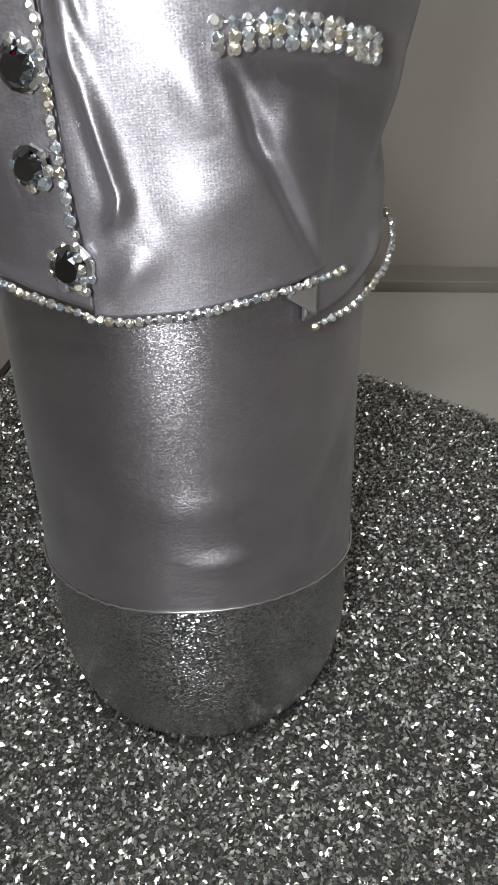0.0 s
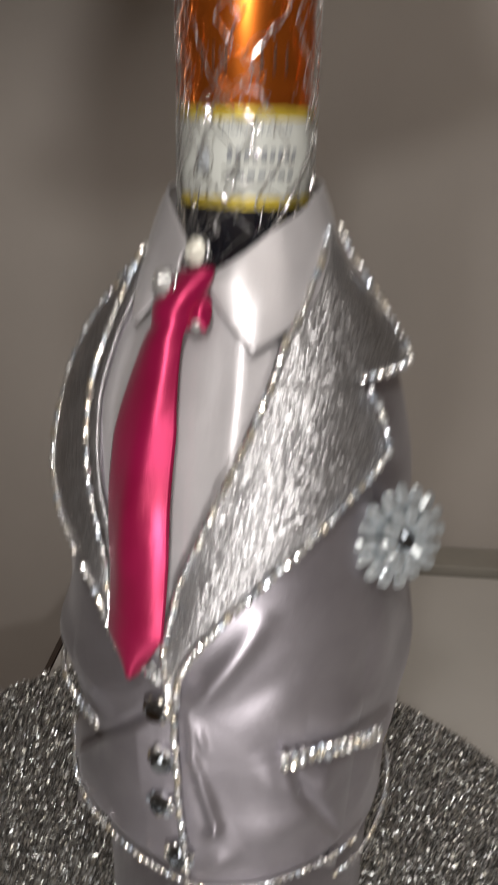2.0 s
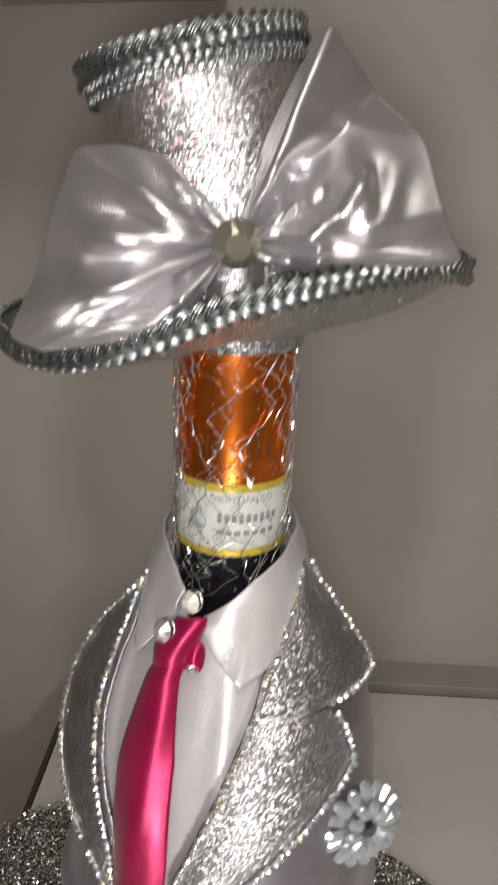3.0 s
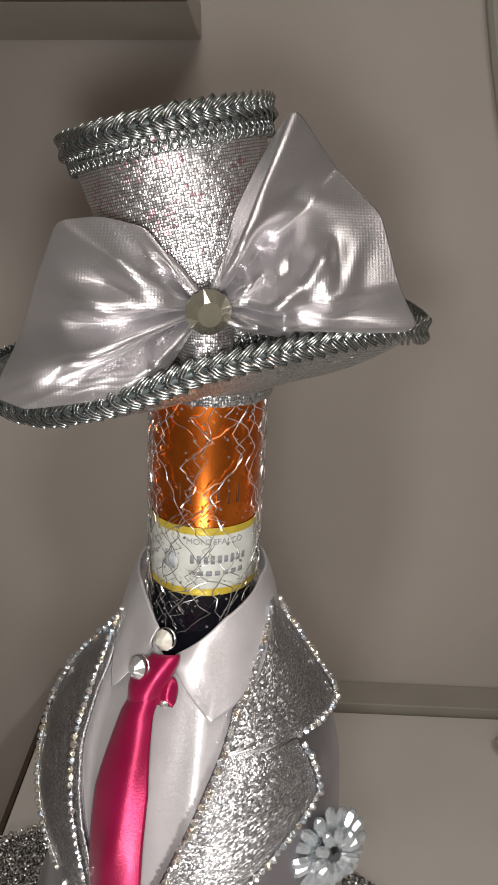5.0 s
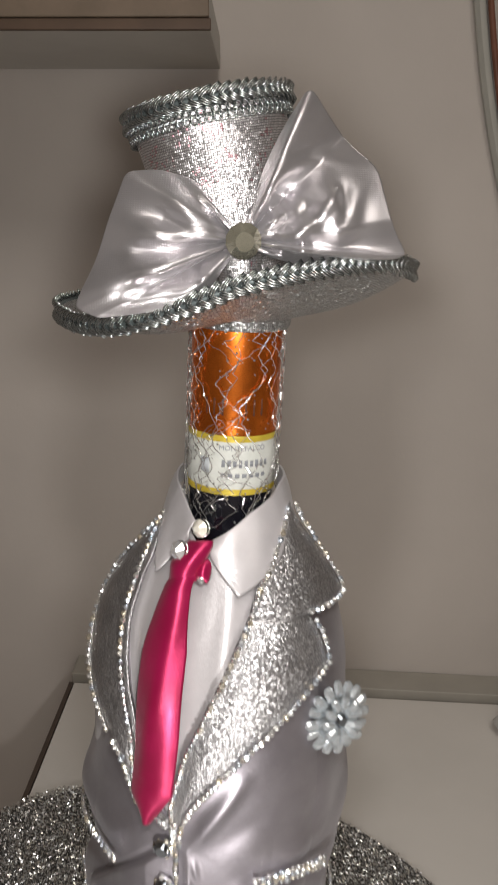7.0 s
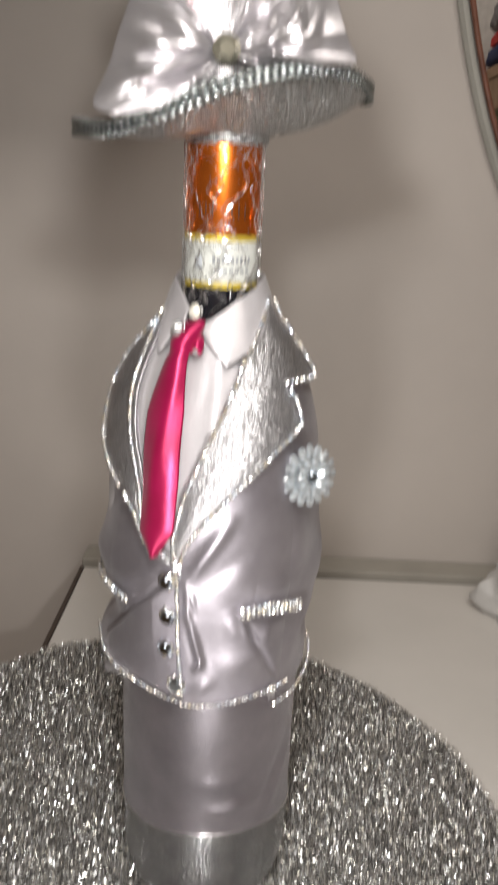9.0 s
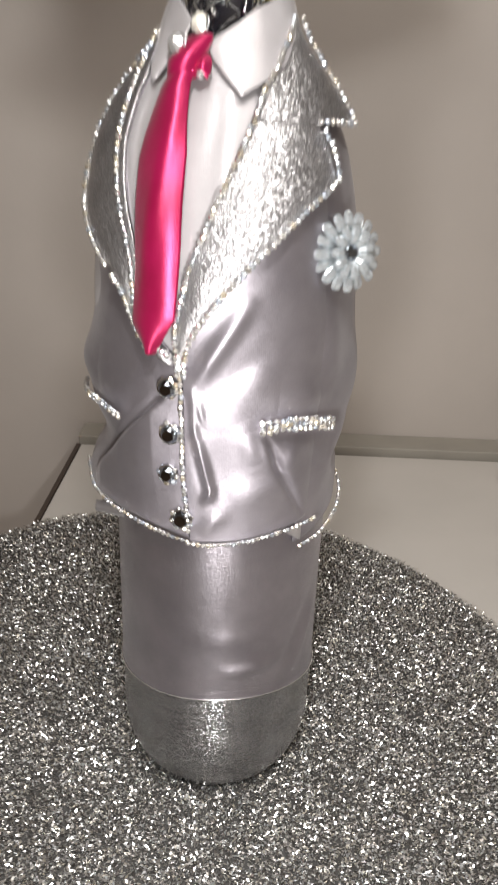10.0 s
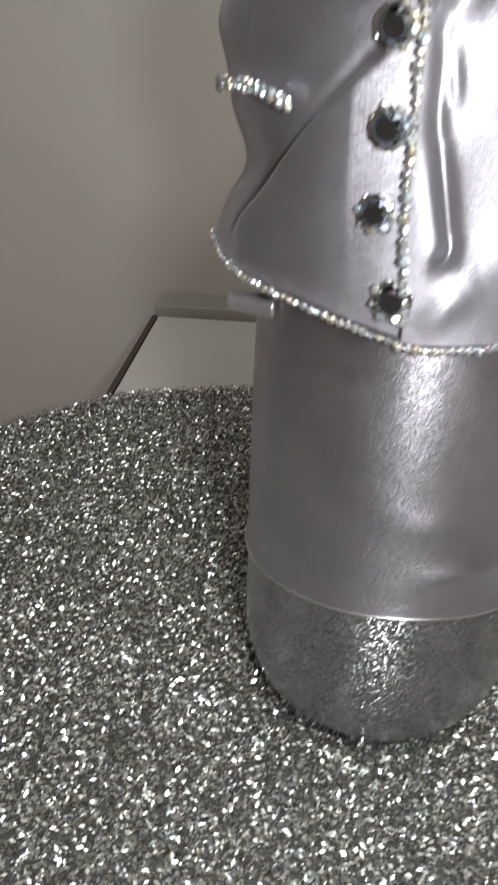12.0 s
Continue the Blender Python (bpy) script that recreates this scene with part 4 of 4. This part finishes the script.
brim = thicken(part("brim", grid(120, 24, brim_place, True), BRIM_LAME, hat, "curled silver lame brim"), 0.0014, 0.0)
SLEEVE = straight([(0.0, 0.0168), (0.08, 0.0172), (0.6, 0.0174), (1.0, 0.0184)])
part("hat_sleeve", grid(64, 10, lambda u, v: Vector((SLEEVE(v) * math.sin(2 * math.pi * u), -SLEEVE(v) * math.cos(2 * math.pi * u), -0.0074 + 0.0094 * v)), True), BRIM_LAME, hat, "short silver collar under the brim")

CROWN = pose(0.0015, 0.0, 0.0005, -3, -14.0, 0)


def crown_place(u, v):
    a = 2 * math.pi * u
    r = 0.0200 + (0.0246 - 0.0200) * v ** 1.25 + 0.0003 * math.sin(5 * a + 9 * v)
    return Vector((r * math.sin(a), -r * math.cos(a), 0.0602 * v))


crown = thicken(part("crown", grid(96, 40, crown_place, True), CROWN_LAME, hat, "flared silver lame crown, faint pink glints painted into its stitches", True, CROWN), 0.0010)
part("crown_top", lathe([(0.0238, 0.0572), (0.018, 0.0578), (0.001, 0.0580)], 48, False), CROWN_LAME, hat, "", True, CROWN)


def stitch_mesh(name, strands, loop):
    """One slanted stitch of the braid: a bundle of thin bent cords, or a small round loop."""
    bm = bmesh.new()
    if loop:
        tube(bm, [Vector((0.00095 * math.cos(2 * math.pi * k / 9), 0.00125 * math.sin(2 * math.pi * k / 9), 0.0003 * math.sin(4 * math.pi * k / 9))) for k in range(10)], 0.00034, 5)
    else:
        for k in range(strands):
            w = (k - (strands - 1) / 2) * 0.00058
            tube(bm, [Vector((-0.0024 + 0.0048 * q, w * (1.25 - 0.5 * q) + 0.0004 * math.sin(math.pi * q), 0.0009 * math.sin(math.pi * q) + 0.0002 * k)) for q in (0, 0.2, 0.4, 0.6, 0.8, 1)], 0.00031, 5)
    bmesh.ops.recalc_face_normals(bm, faces=bm.faces)
    me = bpy.data.meshes.new(name)
    bm.to_mesh(me)
    bm.free()
    me.materials.append(BRAID)
    me.polygons.foreach_set("use_smooth", [True] * len(me.polygons))
    return me


STITCH = stitch_mesh("stitch", 3, False)
LOOP = stitch_mesh("loop", 1, True)


def braid(name, ring, count, parent, m, label, lean=34, spread=0.0013, size=1.0, loops=False):
    """A plaited cord: a dark core under two rows of slanted stitches, or a row of loops."""
    bm = bmesh.new()
    pts = [ring(2 * math.pi * k / count) for k in range(count)]
    tube(bm, pts + [pts[0]], (0.0005 if loops else 0.0011) * size, 6)
    cord = part(name, bm, BRAID_CORE, parent, label, True, m)
    rng = random.Random(count)
    for k in range(count):
        p, q = pts[k], pts[(k + 1) % count]
        d = (q - p).normalized()
        o = Vector((p.x, p.y, 0)).normalized()
        up = o.cross(d).normalized()
        if up.z < 0:
            up = -up
        base = Matrix((d, up, d.cross(up))).transposed().to_4x4()
        if base.col[2].xyz.dot(o) < 0:
            base = base @ Matrix.Diagonal((1, 1, -1, 1))
        for side in (-1, 1):
            turn = Matrix.Rotation(radians(side * lean + rng.uniform(-9, 9)), 4, "Z") @ Matrix.Diagonal((1, side, 1, 1))
            place = Matrix.Translation(p + up * side * spread * size + o * 0.0007 * size) @ base @ turn @ Matrix.Diagonal((size, size, size, 1))
            piece("loop" if loops else "stitch", LOOP if loops else STITCH, cord, place)
    return cord


braid("brim_braid", brim_edge, 118, hat, None, "plaited silver braid along the brim", 34, 0.0012, 1.1)
braid("crown_braid", lambda a: Vector((0.0256 * math.sin(a), -0.0256 * math.cos(a), 0.0600)), 58, hat, CROWN, "plaited silver braid round the crown's top", 33, 0.0013, 1.0)
braid("crown_gimp", lambda a: Vector((0.0251 * math.sin(a), -0.0251 * math.cos(a), 0.0555)), 74, hat, CROWN, "looped silver gimp below the braid", 0, 0.0010, 1.0, True)
braid("crown_gimp", lambda a: Vector((0.0216 * math.sin(a), -0.0216 * math.cos(a), 0.0075)), 62, hat, CROWN, "silver gimp round the crown's foot", 0, 0.0008, 1.0, True)

KNOT = Vector((-0.0015, -0.0340, 0.0218))


def course(pts, width):
    """Evenly spaced points along a polyline, and what each adds to a soft ridge of the given width."""
    out_x, out_z = [], []
    for (ax, az), (bx, bz) in zip(pts, pts[1:]):
        n = max(1, int(math.hypot(bx - ax, bz - az) / (0.5 * width)))
        for k in range(n):
            out_x.append(ax + (bx - ax) * k / n)
            out_z.append(az + (bz - az) * k / n)
    at = np.arange(len(out_x)) / max(1, len(out_x) - 1)
    return np.array(out_x), np.array(out_z), 0.5 / math.sqrt(math.pi) * np.sin(np.pi * (0.10 + 0.86 * at)) ** 0.8


def near_line(x, z, line, width):
    """How high a soft ridge along the line stands at (x, z), about 1 on it."""
    xs, zs, share = line
    return float((np.exp(-((xs - x) ** 2 + (zs - z) ** 2) / (width * width)) * share).sum())


def bow_side(outline, y_edge, creases, seed, pleats):
    """One puffed loop of ribbon fanning from the knot: front and back leaves."""
    keys = [Vector(k) for k in outline]
    steps = [0.0]
    for a, b in zip(keys, keys[1:]):
        steps.append(steps[-1] + (b - a).length)
    xs, zs = [k[0] for k in keys], [k[1] for k in keys]

    lines = [(1.05 * high, 1.35 * wide, course(pts, 1.35 * wide)) for high, wide, pts in creases]
    fine = np.linspace(0, steps[-1], 241)
    win = np.hanning(17) / np.hanning(17).sum()
    soft_x = np.convolve(np.pad(np.interp(fine, steps, xs), 8, "edge"), win, "valid")
    soft_z = np.convolve(np.pad(np.interp(fine, steps, zs), 8, "edge"), win, "valid")

    def rim(v):
        d = v * steps[-1]
        return float(np.interp(d, fine, soft_x)), float(np.interp(d, fine, soft_z))

    def place(u, w, front):
        v = w
        ex, ez = rim(v)
        s = u
        x = KNOT.x + (ex - KNOT.x) * s
        z = KNOT.z + (ez - KNOT.z) * (s ** 1.05)
        near = math.exp(-3.2 * s)
        fold = 0.0
        if front:
            for high, wide, line in lines:
                fold += high * near_line(x, z, line, wide)
            fold *= min(1.0, 2.4 * (1 - s) + 0.08)
            # pleats that fan out from the knot and fade towards the rim
            fold += 0.0030 * 2.72 * 3.4 * s * math.exp(-3.4 * s) * (math.sin(2 * math.pi * (pleats * v + 0.10 * math.sin(7 * v + seed))) + 0.45 * math.sin(2 * math.pi * (1.7 * pleats * v + 0.31 * seed)))
        puff = 0.0080 * math.sin(math.pi * min(1, 0.04 + 0.96 * s)) * math.sin(math.pi * min(1, max(0, 0.06 + 0.88 * v))) ** 0.7
        wob = 0.0010 * s * bumpy((ex * s, v * 0.03, ez * s), 48, seed) + 0.0008 * near * math.sin(26 * v)
        y = KNOT.y + 0.002 + (y_edge(v) - KNOT.y) * s
        if front:
            return Vector((x, y - puff - fold - wob, z))
        return Vector((x * 0.995, y + 0.4 * puff + 0.006 * s * (1 - s) + 0.0012, z))

    bm = grid(120, 170, lambda a, b: place(a, b, True))
    back = grid(30, 40, lambda a, b: place(a, b, False))
    tmp = bpy.data.meshes.new("back_leaf")
    back.to_mesh(tmp)
    back.free()
    bm.from_mesh(tmp)
    bpy.data.meshes.remove(tmp)
    return bm


LEFT_RIM = [(-0.007, 0.026), (-0.016, 0.0375), (-0.026, 0.0395), (-0.0345, 0.0385), (-0.039, 0.025), (-0.043, 0.012), (-0.0475, 0.0020), (-0.041, -0.0005), (-0.021, 0.003), (-0.010, 0.009)]
RIGHT_RIM = [(0.0035, 0.028), (0.003, 0.037), (0.0045, 0.042), (0.0100, 0.054), (0.0160, 0.0640), (0.0172, 0.0625), (0.030, 0.048), (0.0360, 0.0430), (0.0390, 0.030), (0.0450, 0.0200), (0.028, 0.0185), (0.017, 0.0165), (0.006, 0.0185)]
# creases of the ribbon: height, width and course as (x, z)
LEFT_CREASES = [
    (0.0030, 0.0026, [(-0.0081, 0.0218), (-0.0147, 0.0267), (-0.0205, 0.0341), (-0.0279, 0.0385)]),
    (0.0016, 0.0016, [(-0.0084, 0.0243), (-0.0122, 0.0304), (-0.017, 0.0354)]),
    (-0.0040, 0.0022, [(-0.0076, 0.0202), (-0.017, 0.0239), (-0.0274, 0.0274), (-0.0354, 0.0292)]),
    (0.0030, 0.0020, [(-0.0078, 0.0197), (-0.017, 0.0219), (-0.0285, 0.023), (-0.0348, 0.0199)]),
    (0.0022, 0.0018, [(-0.0348, 0.0199), (-0.032, 0.0148), (-0.0251, 0.0135), (-0.0153, 0.0158)]),
    (-0.0034, 0.0020, [(-0.0076, 0.0185), (-0.0159, 0.0135), (-0.0285, 0.0098), (-0.0389, 0.0088)]),
    (0.0020, 0.0011, [(-0.0061, 0.0175), (-0.0118, 0.0156), (-0.0133, 0.0125), (-0.0107, 0.0111), (-0.0067, 0.015)]),
    (0.0020, 0.0026, [(-0.0101, 0.0095), (-0.0262, 0.0045), (-0.0417, 0.0017)]),
]
RIGHT_CREASES = [
    (0.0030, 0.0018, [(0.0042, 0.023), (0.0071, 0.0286), (0.0057, 0.0372), (0.0065, 0.0419)]),
    (-0.0034, 0.0018, [(0.0048, 0.0212), (0.0108, 0.0274), (0.0094, 0.0348), (0.0115, 0.0385)]),
    (0.0030, 0.0019, [(0.0071, 0.0378), (0.014, 0.0434), (0.0209, 0.0456), (0.0318, 0.0451)]),
    (-0.0014, 0.0036, [(0.01, 0.044), (0.0152, 0.0508), (0.0215, 0.0502)]),
    (0.0030, 0.0016, [(0.006, 0.0199), (0.014, 0.0255), (0.0186, 0.0298), (0.0232, 0.036), (0.0246, 0.0311), (0.0223, 0.0261)]),
    (-0.0030, 0.0022, [(0.0192, 0.0267), (0.0152, 0.0317), (0.0169, 0.0385)]),
    (0.0032, 0.0024, [(0.0094, 0.0199), (0.0244, 0.0249), (0.0272, 0.0335), (0.0345, 0.0412)]),
    (-0.0032, 0.0018, [(0.0264, 0.0385), (0.0255, 0.0286), (0.0186, 0.0232)]),
    (-0.0016, 0.0024, [(0.0315, 0.0348), (0.0301, 0.0237)]),
    (0.0024, 0.0011, [(0.0048, 0.0199), (0.0094, 0.0243), (0.0157, 0.023), (0.014, 0.0199), (0.0071, 0.0187)]),
]
bow_left = thicken(part("bow_loop", bow_side(LEFT_RIM, straight([(0, -0.028), (0.35, -0.034), (0.7, -0.046), (1, -0.044)]), LEFT_CREASES, 2.0, 3.6), BOW_SATIN, hat, "puffed silver satin bow loop with soft pleats"), 0.0005, 1.0)
bow_right = thicken(part("bow_loop", bow_side(RIGHT_RIM, straight([(0, -0.030), (0.42, -0.022), (0.62, -0.042), (1, -0.040)]), RIGHT_CREASES, 6.0, 4.3), BOW_SATIN, hat, "puffed silver satin bow loop standing up to a point"), 0.0005, 1.0)


def centre_place(u, v):
    a = math.pi * (u - 0.5)
    return Vector((KNOT.x + 0.0062 * math.sin(a), KNOT.y + 0.004 - 0.0072 * math.cos(a), 0.008 + 0.0165 * v))


thicken(part("bow_centre", grid(20, 12, centre_place), CROWN_LAME, hat, "silver lame band gathering the bow"), 0.001)
bed = part("bow_stone_setting", lathe([(0.0036, 0), (0.0045, 0.0006), (0.0047, 0.0012), (0.0044, 0.0014)], 32), SETTING, hat, "bright round setting", True, facing(Vector((-0.0015, -0.0395, 0.0222)), Vector((0, -1, 0.12)).normalized()))
tagged(piece("bow_stone", gem_mesh("bow_stone", 0.0051, 0.0042, 12, 0.52, OLIVE_GLASS), bed, pose(0, 0, 0.0006, 9, 7, 0)), "smoky olive cut stone")
